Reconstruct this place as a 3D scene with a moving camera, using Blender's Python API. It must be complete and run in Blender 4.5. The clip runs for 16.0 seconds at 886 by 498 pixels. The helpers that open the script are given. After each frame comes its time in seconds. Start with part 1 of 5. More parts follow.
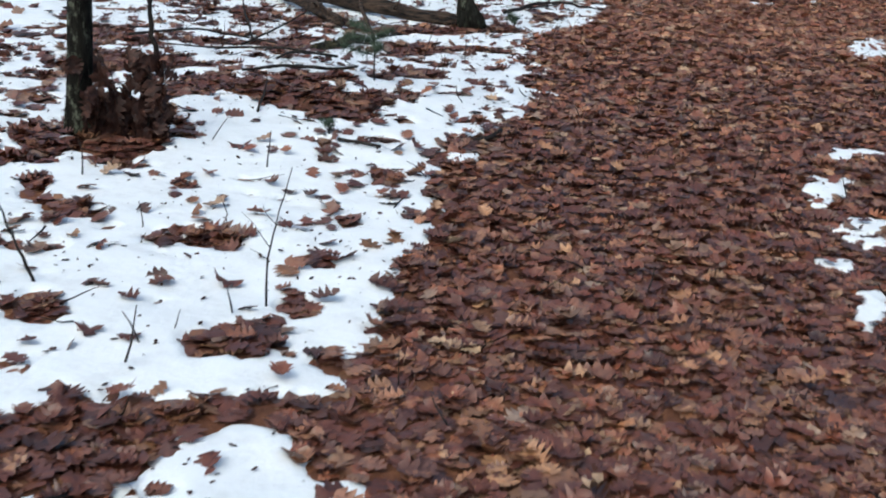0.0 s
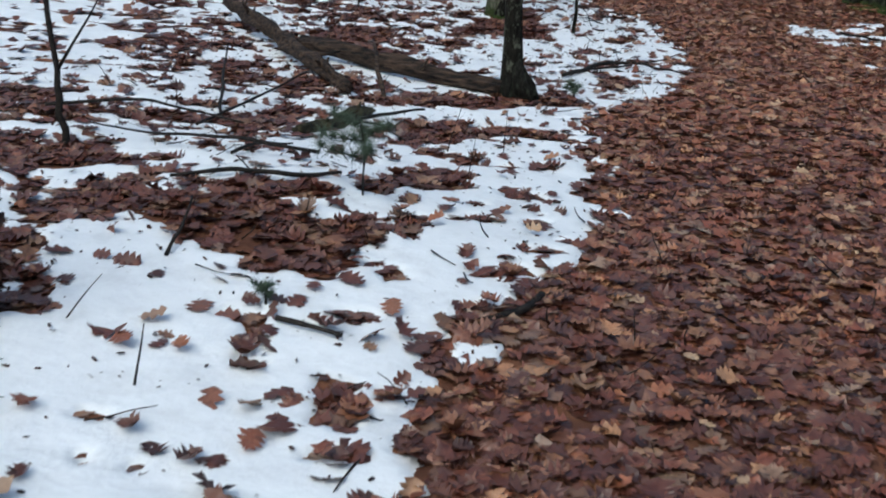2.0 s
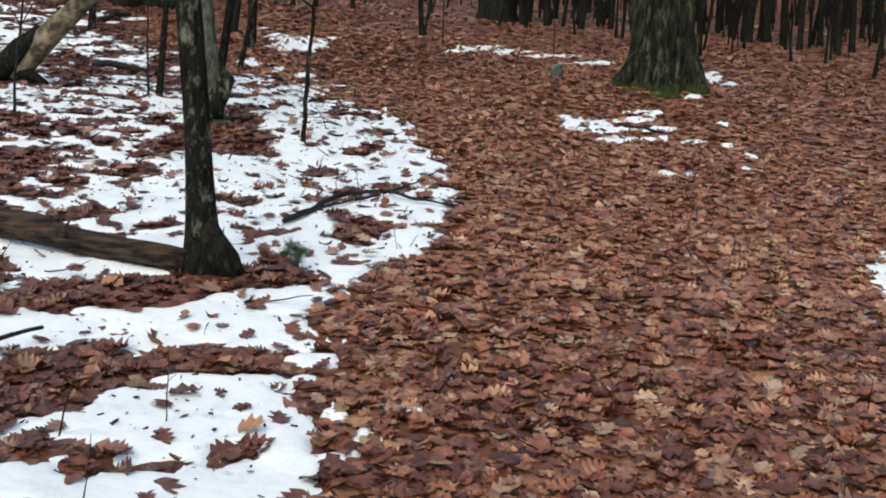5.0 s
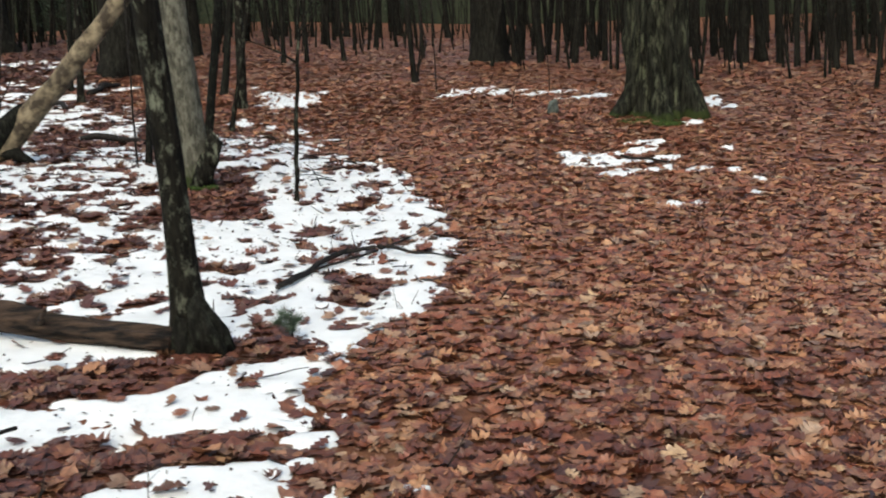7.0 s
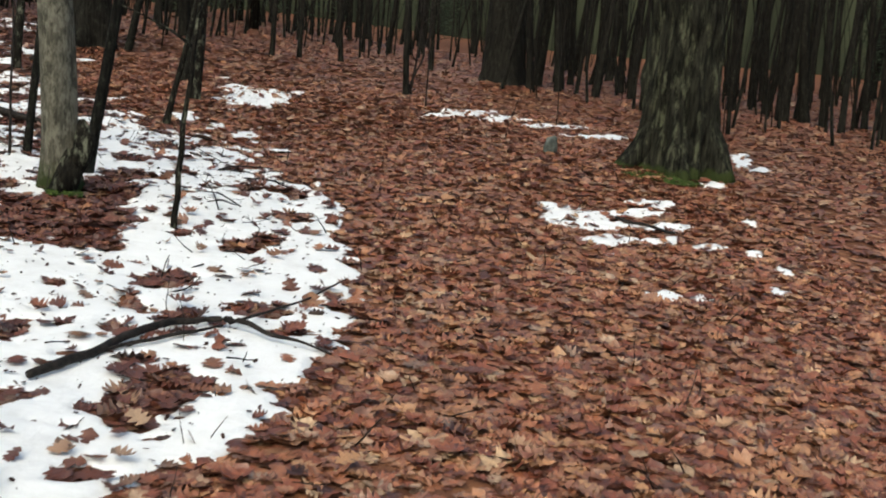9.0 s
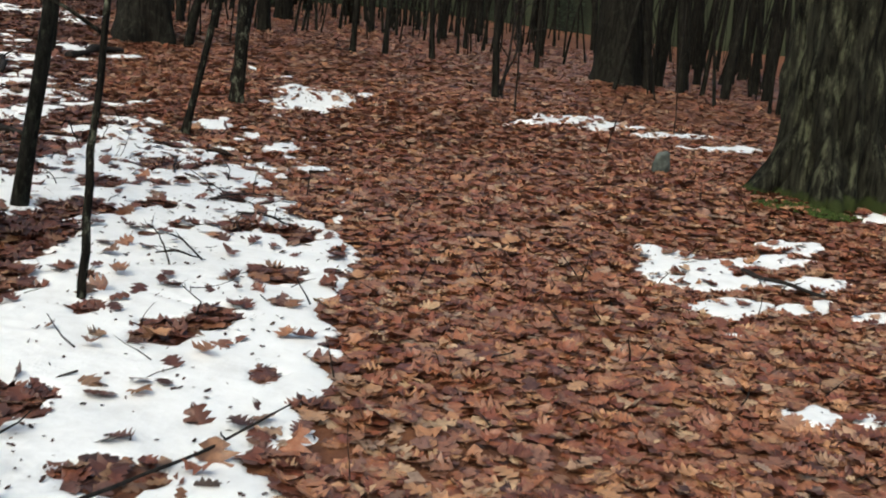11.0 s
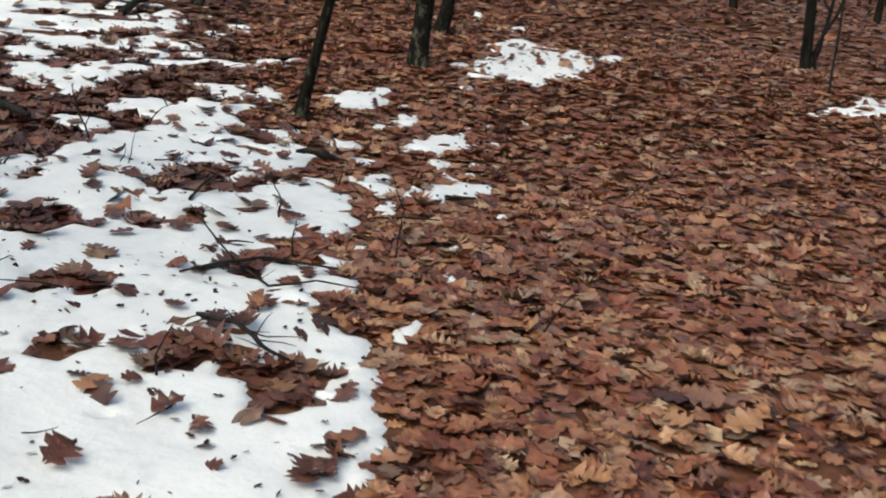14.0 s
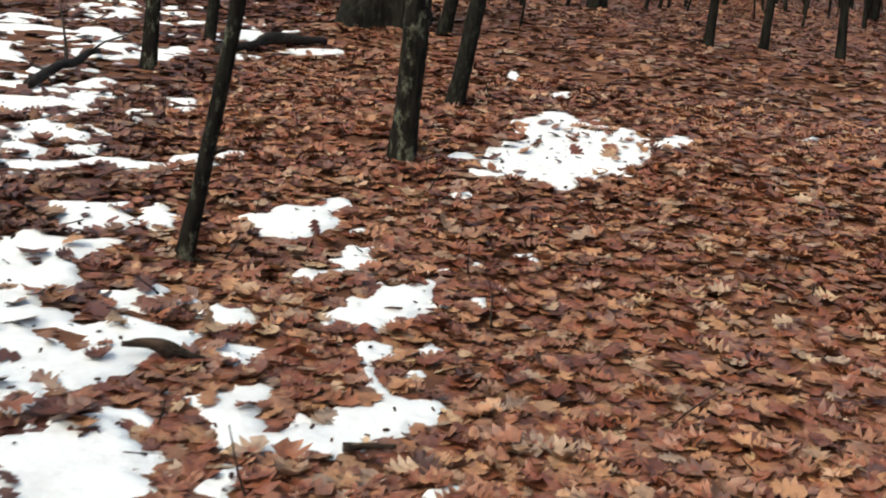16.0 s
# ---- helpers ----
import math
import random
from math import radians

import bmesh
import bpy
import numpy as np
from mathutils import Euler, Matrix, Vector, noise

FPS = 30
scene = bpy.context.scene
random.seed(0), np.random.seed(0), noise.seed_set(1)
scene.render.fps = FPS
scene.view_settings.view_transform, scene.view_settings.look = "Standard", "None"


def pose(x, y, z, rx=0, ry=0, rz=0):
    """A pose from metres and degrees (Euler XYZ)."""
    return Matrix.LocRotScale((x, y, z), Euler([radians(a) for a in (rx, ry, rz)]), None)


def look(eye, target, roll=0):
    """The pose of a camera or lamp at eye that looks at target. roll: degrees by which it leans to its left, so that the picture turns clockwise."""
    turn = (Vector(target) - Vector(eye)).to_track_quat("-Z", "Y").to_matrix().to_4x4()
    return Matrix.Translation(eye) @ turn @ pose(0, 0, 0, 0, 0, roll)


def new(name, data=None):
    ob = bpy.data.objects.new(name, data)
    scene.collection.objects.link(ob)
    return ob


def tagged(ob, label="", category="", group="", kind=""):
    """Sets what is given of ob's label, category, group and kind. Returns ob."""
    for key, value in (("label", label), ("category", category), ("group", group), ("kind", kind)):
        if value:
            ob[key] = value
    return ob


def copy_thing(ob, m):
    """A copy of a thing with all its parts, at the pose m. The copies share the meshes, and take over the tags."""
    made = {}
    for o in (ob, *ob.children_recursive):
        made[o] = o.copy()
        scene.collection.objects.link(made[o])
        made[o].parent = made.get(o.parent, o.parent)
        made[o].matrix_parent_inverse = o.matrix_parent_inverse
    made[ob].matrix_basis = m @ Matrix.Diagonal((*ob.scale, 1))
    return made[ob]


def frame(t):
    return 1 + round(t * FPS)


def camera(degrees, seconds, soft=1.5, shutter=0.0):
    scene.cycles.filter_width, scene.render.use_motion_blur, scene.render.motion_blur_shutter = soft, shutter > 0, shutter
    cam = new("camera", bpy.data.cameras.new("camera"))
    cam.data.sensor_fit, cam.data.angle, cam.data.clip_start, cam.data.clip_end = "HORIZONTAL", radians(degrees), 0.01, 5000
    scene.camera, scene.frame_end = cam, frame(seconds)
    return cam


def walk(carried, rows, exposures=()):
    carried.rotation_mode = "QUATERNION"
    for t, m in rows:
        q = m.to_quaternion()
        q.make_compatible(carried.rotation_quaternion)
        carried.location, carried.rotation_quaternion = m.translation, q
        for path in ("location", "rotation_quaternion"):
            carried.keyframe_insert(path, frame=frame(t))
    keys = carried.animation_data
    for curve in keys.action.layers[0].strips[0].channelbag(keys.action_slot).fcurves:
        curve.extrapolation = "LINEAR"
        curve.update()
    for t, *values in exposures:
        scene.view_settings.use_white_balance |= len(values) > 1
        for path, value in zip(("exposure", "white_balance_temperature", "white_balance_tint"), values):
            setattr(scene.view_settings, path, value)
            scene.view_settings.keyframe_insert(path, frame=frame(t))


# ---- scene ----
cam = camera(42, 16.0, soft=1.9, shutter=0.25)
# seconds, place, turn
ROWS = [
    (0, -0, -0, 1.574, 71.27, -0.55, 5.94),
    (0.5, 0.037, 0.672, 1.579, 71.62, -3.21, 6.89),
    (1, -0.062, 1.33, 1.591, 71.46, -2.05, 6.31),
    (1.5, -0.073, 1.967, 1.54, 71.75, -0.59, 7.25),
    (2, -0.09, 2.61, 1.537, 72.4, -1.96, 9.35),
    (2.5, -0.129, 3.334, 1.558, 72.03, -0.15, 5.53),
    (3, -0.109, 3.989, 1.56, 71.18, -3.51, 6.51),
    (3.5, -0.138, 4.631, 1.548, 72.66, -2.84, 5.56),
    (4, -0.085, 5.203, 1.525, 74.45, -3.88, 4.23),
    (4.5, -0.067, 5.541, 1.566, 75.49, -4.15, -0.04),
    (4.7, -0.082, 5.566, 1.587, 75.56, -3.23, -1.96),
    (6.8, -0.008, 5.799, 1.63, 77.82, 3.15, -2.4),
    (7, 0.003, 5.918, 1.577, 77.87, 2.44, -3.43),
    (7.5, 0.148, 6.413, 1.512, 74.7, 0.33, -4.28),
    (8, 0.299, 6.952, 1.485, 74.63, -4.45, -1.69),
    (8.5, 0.513, 7.589, 1.462, 77.36, -3.47, -2.66),
    (9, 0.715, 8.195, 1.454, 78.58, -4.81, -1.11),
    (9.5, 0.819, 8.829, 1.462, 78.27, -4.04, 1.34),
    (10, 1.021, 9.449, 1.437, 77.99, -5.32, 3.17),
    (10.2, 1.06, 9.685, 1.42, 77.92, -5.68, 3.85),
    (12.3, 1.366, 12.164, 1.364, 78.05, -2.56, 7.32),
    (12.5, 1.393, 12.402, 1.407, 77.63, -3.74, 8.55),
    (13, 1.38, 13.02, 1.36, 76.7, -6.12, 14.05),
    (13.5, 1.353, 13.71, 1.288, 74.63, -3.09, 17.32),
    (14, 1.241, 14.302, 1.309, 73.71, -5, 21.52),
    (14.5, 1.102, 14.844, 1.349, 72.6, -4.47, 25.33),
    (15, 1.062, 15.472, 1.379, 74.28, -2.9, 26.54),
    (15.5, 0.925, 16.081, 1.382, 74.78, -5.02, 26.69),
    (16, 0.853, 16.676, 1.378, 74.81, -4.31, 26.13),
]
EXPOSURES = [(0, 0.42, 6000, -1), (2, 0.13, 5850, -1), (3.5, 0.2, 6100, 0), (4.5, 0.4, 6300, 0), (7, 0.6, 6850, 0), (9, 0.56, 7000, 0), (10, 0.43, 6950, 0), (12.5, 0.63, 7050, 0), (13.5, 0.45, 6950, 0), (14.5, 0.42, 6900, 0), (16, 0.84, 7150, 0)]
walk(cam, [(r[0], pose(*r[1:])) for r in ROWS], EXPOSURES)

# ---- light ----
world = bpy.data.worlds.new("overcast")
scene.world = world
world.use_nodes = True
wn = world.node_tree.nodes
sky = wn.new("ShaderNodeTexSky")
sky.sky_type = "NISHITA"
sky.sun_disc = False
sky.sun_elevation, sky.sun_rotation = radians(50), radians(200)
sky.air_density, sky.dust_density = 1.0, 4.0
wn["Background"].inputs["Strength"].default_value = 0.15
world.node_tree.links.new(sky.outputs["Color"], wn["Background"].inputs["Color"])
sun = new("sun", bpy.data.lights.new("sun", "SUN"))
sun.data.energy, sun.data.angle, sun.data.color = 0.7, radians(60), (1.0, 0.97, 0.93)
sun.matrix_world = look((0, 0, 30), (6.5, 18.0, 6))


# ---- numbers for the shape of the land ----
def value_noise(x, y, seed=0):
    """Smooth random field, about -1 to 1, one cell per unit."""
    x, y = np.asarray(x, float), np.asarray(y, float)
    i, j = np.floor(x).astype(np.int64), np.floor(y).astype(np.int64)
    u, v = x - i, y - j
    u, v = u * u * (3 - 2 * u), v * v * (3 - 2 * v)

    def corner(a, b):
        h = (a * 374761393 + b * 668265263 + seed * 1442695041) & 0xFFFFFFFF
        h = ((h ^ (h >> 13)) * 1274126177) & 0xFFFFFFFF
        return ((h ^ (h >> 16)) & 0xFFFF) / 32767.5 - 1
    low = corner(i, j) * (1 - u) + corner(i + 1, j) * u
    high = corner(i, j + 1) * (1 - u) + corner(i + 1, j + 1) * u
    return low * (1 - v) + high * v


MOUNDS = [(3.4, 20.2, 0.17, 1.3), (-0.6, 20.2, -0.10, 1.2), (-1.5, 7.6, 0.12, 0.8), (1.8, 11.4, 0.08, 1.2), (0.6, 23.3, 0.12, 1.2)]


def land(x, y):
    """Height of the forest floor: a gentle cross slope that rises ahead."""
    x, y = np.asarray(x, float), np.asarray(y, float)
    u, v = np.clip(x, -7, 8) / 5, (np.clip(y, 0, 28) - 14) / 14
    z = (-0.0204 -0.3087 * u +0.1770 * v +0.0106 * u * u +0.2296 * u * v +0.1144 * v * v -0.0169 * u * u * v -0.1998 * u * v * v +0.2005 * v ** 3)
    for a, b, h, r in MOUNDS:
        z = z + h * np.exp(-((x - a) ** 2 + (y - b) ** 2) / (2 * r * r))
    return z + 0.012 * value_noise(x * 1.7, y * 1.7, 3) + 0.006 * value_noise(x * 5, y * 5, 4)


EDGE_Y = (0, 2.8, 3.3, 4.0, 4.7, 5.4, 6.2, 6.6, 7.5, 8.3, 9.0, 9.7, 10.6, 11.0, 12.1, 13.8, 14.5, 15.3, 16.3, 16.8, 17.2, 17.5, 18.0, 18.7, 20.0, 22.0, 26.0, 40.0)
EDGE_X = (-0.9, -0.66, -0.8, -0.66, -0.69, -0.62, -0.74, -0.72, -0.2, -0.18, -0.28, -0.4, -0.45, -0.3, 0.24, 0.48, 0.48, 0.3, 0.22, 0.2, 0.0, -0.35, -0.8, -1.0, -2.1, -3.4, -5.0, -9.0)

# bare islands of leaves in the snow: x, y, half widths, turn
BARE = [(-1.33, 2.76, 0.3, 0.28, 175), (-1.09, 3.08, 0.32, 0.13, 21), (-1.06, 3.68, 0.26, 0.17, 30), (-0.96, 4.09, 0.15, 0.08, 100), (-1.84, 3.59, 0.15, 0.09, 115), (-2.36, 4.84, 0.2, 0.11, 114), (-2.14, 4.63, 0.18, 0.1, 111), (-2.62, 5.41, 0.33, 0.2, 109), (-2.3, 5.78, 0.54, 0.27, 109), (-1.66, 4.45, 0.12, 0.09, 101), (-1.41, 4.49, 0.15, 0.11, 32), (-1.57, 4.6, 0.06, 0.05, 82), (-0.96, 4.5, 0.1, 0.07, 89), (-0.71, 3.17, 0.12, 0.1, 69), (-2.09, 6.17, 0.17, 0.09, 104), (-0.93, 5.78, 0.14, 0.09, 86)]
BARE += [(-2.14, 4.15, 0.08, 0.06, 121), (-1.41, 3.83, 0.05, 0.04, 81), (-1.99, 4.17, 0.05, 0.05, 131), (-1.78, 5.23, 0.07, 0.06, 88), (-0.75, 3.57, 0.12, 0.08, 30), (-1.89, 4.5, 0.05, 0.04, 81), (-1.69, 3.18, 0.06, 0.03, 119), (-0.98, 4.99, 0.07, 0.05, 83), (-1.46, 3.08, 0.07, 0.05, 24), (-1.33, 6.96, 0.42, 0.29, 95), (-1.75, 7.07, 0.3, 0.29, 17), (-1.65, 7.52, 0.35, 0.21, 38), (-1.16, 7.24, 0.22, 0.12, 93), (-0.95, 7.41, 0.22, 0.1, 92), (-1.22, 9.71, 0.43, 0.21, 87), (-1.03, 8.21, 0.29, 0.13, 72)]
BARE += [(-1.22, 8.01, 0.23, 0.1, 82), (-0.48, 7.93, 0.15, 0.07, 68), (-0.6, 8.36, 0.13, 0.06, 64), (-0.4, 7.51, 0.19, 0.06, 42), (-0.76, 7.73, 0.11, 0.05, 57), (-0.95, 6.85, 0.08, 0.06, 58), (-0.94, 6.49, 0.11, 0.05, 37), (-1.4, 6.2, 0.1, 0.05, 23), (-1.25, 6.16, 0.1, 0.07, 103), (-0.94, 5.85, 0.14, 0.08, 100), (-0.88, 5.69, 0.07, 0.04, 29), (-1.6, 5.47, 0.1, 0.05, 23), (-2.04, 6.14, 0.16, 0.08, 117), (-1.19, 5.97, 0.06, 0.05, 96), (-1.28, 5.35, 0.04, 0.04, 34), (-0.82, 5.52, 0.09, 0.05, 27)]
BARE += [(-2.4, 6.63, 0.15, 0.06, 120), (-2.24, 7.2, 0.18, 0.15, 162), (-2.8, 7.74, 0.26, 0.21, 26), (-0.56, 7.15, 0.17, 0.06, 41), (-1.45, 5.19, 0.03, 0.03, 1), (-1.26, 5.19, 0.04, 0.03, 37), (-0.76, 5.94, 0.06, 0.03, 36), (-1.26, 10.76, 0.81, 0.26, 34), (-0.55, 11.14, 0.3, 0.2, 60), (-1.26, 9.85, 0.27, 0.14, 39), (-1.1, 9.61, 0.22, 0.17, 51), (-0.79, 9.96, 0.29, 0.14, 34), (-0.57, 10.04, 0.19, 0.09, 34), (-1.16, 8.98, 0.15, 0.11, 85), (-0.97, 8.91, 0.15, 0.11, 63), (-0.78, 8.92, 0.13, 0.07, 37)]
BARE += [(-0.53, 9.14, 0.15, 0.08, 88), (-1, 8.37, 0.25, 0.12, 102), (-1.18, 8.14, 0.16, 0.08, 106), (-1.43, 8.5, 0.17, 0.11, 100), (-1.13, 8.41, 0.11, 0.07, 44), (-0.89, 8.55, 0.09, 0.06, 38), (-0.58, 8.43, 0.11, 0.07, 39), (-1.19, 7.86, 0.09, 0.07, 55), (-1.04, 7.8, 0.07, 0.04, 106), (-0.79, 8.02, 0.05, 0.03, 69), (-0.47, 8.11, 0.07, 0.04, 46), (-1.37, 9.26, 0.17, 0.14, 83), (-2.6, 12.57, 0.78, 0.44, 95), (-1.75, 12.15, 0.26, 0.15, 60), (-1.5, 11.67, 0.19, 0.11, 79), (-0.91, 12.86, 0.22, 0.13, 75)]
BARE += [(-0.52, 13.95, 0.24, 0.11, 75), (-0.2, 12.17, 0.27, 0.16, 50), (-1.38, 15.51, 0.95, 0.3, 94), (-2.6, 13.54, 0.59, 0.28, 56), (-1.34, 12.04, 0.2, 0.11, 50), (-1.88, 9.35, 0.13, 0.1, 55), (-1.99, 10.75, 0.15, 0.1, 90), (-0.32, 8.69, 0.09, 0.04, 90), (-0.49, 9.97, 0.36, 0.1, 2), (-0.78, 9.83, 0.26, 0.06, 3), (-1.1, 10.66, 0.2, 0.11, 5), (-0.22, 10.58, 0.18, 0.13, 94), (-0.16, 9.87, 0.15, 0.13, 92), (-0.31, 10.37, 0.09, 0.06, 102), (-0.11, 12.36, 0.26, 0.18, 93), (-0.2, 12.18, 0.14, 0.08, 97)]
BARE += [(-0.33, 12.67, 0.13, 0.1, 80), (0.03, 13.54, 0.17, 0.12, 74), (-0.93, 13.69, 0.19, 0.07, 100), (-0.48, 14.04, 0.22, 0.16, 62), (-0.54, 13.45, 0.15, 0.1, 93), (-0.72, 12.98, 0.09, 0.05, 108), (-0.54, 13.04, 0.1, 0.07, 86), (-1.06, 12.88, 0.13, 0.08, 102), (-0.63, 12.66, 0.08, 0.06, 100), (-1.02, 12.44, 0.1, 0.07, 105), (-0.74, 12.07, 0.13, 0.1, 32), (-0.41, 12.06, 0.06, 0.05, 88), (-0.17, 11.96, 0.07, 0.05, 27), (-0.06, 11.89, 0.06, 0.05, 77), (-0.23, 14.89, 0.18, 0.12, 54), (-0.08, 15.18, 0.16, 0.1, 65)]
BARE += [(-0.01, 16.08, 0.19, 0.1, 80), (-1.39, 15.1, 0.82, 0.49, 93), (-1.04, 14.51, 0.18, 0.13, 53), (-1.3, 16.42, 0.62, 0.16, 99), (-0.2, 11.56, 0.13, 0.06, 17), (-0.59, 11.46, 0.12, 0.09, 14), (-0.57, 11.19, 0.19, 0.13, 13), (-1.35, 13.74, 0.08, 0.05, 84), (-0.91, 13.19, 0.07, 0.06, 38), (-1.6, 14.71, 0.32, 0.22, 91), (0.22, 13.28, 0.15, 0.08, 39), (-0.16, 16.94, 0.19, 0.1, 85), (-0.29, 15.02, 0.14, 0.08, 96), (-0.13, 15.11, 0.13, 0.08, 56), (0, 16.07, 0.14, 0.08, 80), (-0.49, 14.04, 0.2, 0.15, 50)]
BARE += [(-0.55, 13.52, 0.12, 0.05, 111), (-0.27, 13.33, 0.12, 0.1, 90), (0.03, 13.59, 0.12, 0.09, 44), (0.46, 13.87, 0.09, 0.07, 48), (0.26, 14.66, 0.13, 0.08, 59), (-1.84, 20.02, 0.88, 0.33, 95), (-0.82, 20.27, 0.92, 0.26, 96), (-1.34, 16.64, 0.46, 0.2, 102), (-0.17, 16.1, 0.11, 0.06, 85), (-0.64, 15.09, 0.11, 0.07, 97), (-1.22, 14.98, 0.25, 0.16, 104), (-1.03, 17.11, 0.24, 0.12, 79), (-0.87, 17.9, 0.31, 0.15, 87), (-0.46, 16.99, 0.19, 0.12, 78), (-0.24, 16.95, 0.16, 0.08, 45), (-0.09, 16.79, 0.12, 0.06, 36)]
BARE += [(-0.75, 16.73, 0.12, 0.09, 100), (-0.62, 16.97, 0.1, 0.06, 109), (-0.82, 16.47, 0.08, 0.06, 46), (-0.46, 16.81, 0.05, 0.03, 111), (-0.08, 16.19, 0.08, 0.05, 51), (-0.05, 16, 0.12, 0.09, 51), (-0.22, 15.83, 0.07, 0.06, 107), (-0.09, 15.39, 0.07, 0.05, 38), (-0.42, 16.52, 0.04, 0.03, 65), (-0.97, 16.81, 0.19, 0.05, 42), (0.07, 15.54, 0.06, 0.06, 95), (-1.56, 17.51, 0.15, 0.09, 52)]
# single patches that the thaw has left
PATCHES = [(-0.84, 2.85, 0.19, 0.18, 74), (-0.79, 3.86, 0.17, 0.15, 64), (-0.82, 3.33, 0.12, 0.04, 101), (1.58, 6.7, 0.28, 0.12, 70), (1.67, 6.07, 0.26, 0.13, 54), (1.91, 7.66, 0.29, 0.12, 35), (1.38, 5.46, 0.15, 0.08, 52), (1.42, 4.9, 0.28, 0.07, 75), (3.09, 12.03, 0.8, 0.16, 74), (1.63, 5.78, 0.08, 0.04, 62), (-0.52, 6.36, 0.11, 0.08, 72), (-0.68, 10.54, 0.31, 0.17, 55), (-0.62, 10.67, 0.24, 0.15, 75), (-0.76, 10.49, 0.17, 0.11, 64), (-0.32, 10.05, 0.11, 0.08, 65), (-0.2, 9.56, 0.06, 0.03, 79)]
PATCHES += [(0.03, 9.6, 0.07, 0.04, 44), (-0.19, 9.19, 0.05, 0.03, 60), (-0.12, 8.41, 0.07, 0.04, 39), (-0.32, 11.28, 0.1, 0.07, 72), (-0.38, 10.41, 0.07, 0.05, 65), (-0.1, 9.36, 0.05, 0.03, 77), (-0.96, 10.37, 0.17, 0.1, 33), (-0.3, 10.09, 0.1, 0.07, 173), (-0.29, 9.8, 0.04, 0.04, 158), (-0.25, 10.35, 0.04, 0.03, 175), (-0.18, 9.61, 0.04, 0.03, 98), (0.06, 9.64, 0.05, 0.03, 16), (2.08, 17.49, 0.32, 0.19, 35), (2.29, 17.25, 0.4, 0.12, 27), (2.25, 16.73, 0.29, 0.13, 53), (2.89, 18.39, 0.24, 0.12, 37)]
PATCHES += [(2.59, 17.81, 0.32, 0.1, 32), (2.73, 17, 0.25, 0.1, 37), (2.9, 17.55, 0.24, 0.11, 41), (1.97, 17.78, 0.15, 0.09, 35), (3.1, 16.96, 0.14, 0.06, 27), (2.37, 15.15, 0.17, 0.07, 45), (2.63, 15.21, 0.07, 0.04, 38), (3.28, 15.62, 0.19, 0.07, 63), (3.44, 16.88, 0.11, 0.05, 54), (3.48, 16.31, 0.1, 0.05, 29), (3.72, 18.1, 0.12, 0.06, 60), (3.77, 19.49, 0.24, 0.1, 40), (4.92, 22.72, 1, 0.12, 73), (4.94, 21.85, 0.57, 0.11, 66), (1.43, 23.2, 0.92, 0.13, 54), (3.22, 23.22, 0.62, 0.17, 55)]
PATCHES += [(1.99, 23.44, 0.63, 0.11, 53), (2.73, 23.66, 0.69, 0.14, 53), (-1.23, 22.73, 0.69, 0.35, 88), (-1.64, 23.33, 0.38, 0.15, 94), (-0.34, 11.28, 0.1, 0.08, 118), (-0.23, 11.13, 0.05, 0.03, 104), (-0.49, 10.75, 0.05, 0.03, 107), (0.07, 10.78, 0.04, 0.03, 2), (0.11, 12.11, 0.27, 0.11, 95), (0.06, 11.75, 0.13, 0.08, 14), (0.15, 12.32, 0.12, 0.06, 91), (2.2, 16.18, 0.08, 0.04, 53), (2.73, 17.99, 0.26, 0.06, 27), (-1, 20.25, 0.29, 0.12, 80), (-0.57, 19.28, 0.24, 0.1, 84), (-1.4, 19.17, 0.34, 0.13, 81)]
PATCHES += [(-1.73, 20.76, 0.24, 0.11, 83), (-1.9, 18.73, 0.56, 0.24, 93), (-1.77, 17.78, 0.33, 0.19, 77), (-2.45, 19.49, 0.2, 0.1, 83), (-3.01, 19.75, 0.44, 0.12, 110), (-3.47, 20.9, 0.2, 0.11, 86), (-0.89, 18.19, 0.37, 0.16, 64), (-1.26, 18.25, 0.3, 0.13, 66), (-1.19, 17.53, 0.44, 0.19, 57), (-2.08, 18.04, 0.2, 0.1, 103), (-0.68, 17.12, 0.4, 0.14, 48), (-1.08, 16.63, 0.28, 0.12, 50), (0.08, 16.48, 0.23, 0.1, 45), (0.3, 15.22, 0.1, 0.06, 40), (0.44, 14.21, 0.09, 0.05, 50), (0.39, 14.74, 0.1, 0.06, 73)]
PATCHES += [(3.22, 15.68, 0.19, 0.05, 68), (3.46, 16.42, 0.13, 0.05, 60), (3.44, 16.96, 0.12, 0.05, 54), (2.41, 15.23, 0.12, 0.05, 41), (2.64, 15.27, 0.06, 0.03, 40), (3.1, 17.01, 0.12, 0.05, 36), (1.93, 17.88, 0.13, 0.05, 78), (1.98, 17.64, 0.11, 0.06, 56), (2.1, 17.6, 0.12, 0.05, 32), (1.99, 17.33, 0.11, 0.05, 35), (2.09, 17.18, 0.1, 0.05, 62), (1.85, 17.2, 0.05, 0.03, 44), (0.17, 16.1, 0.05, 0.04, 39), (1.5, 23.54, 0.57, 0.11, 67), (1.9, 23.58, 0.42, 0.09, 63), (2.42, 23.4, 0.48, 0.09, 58)]
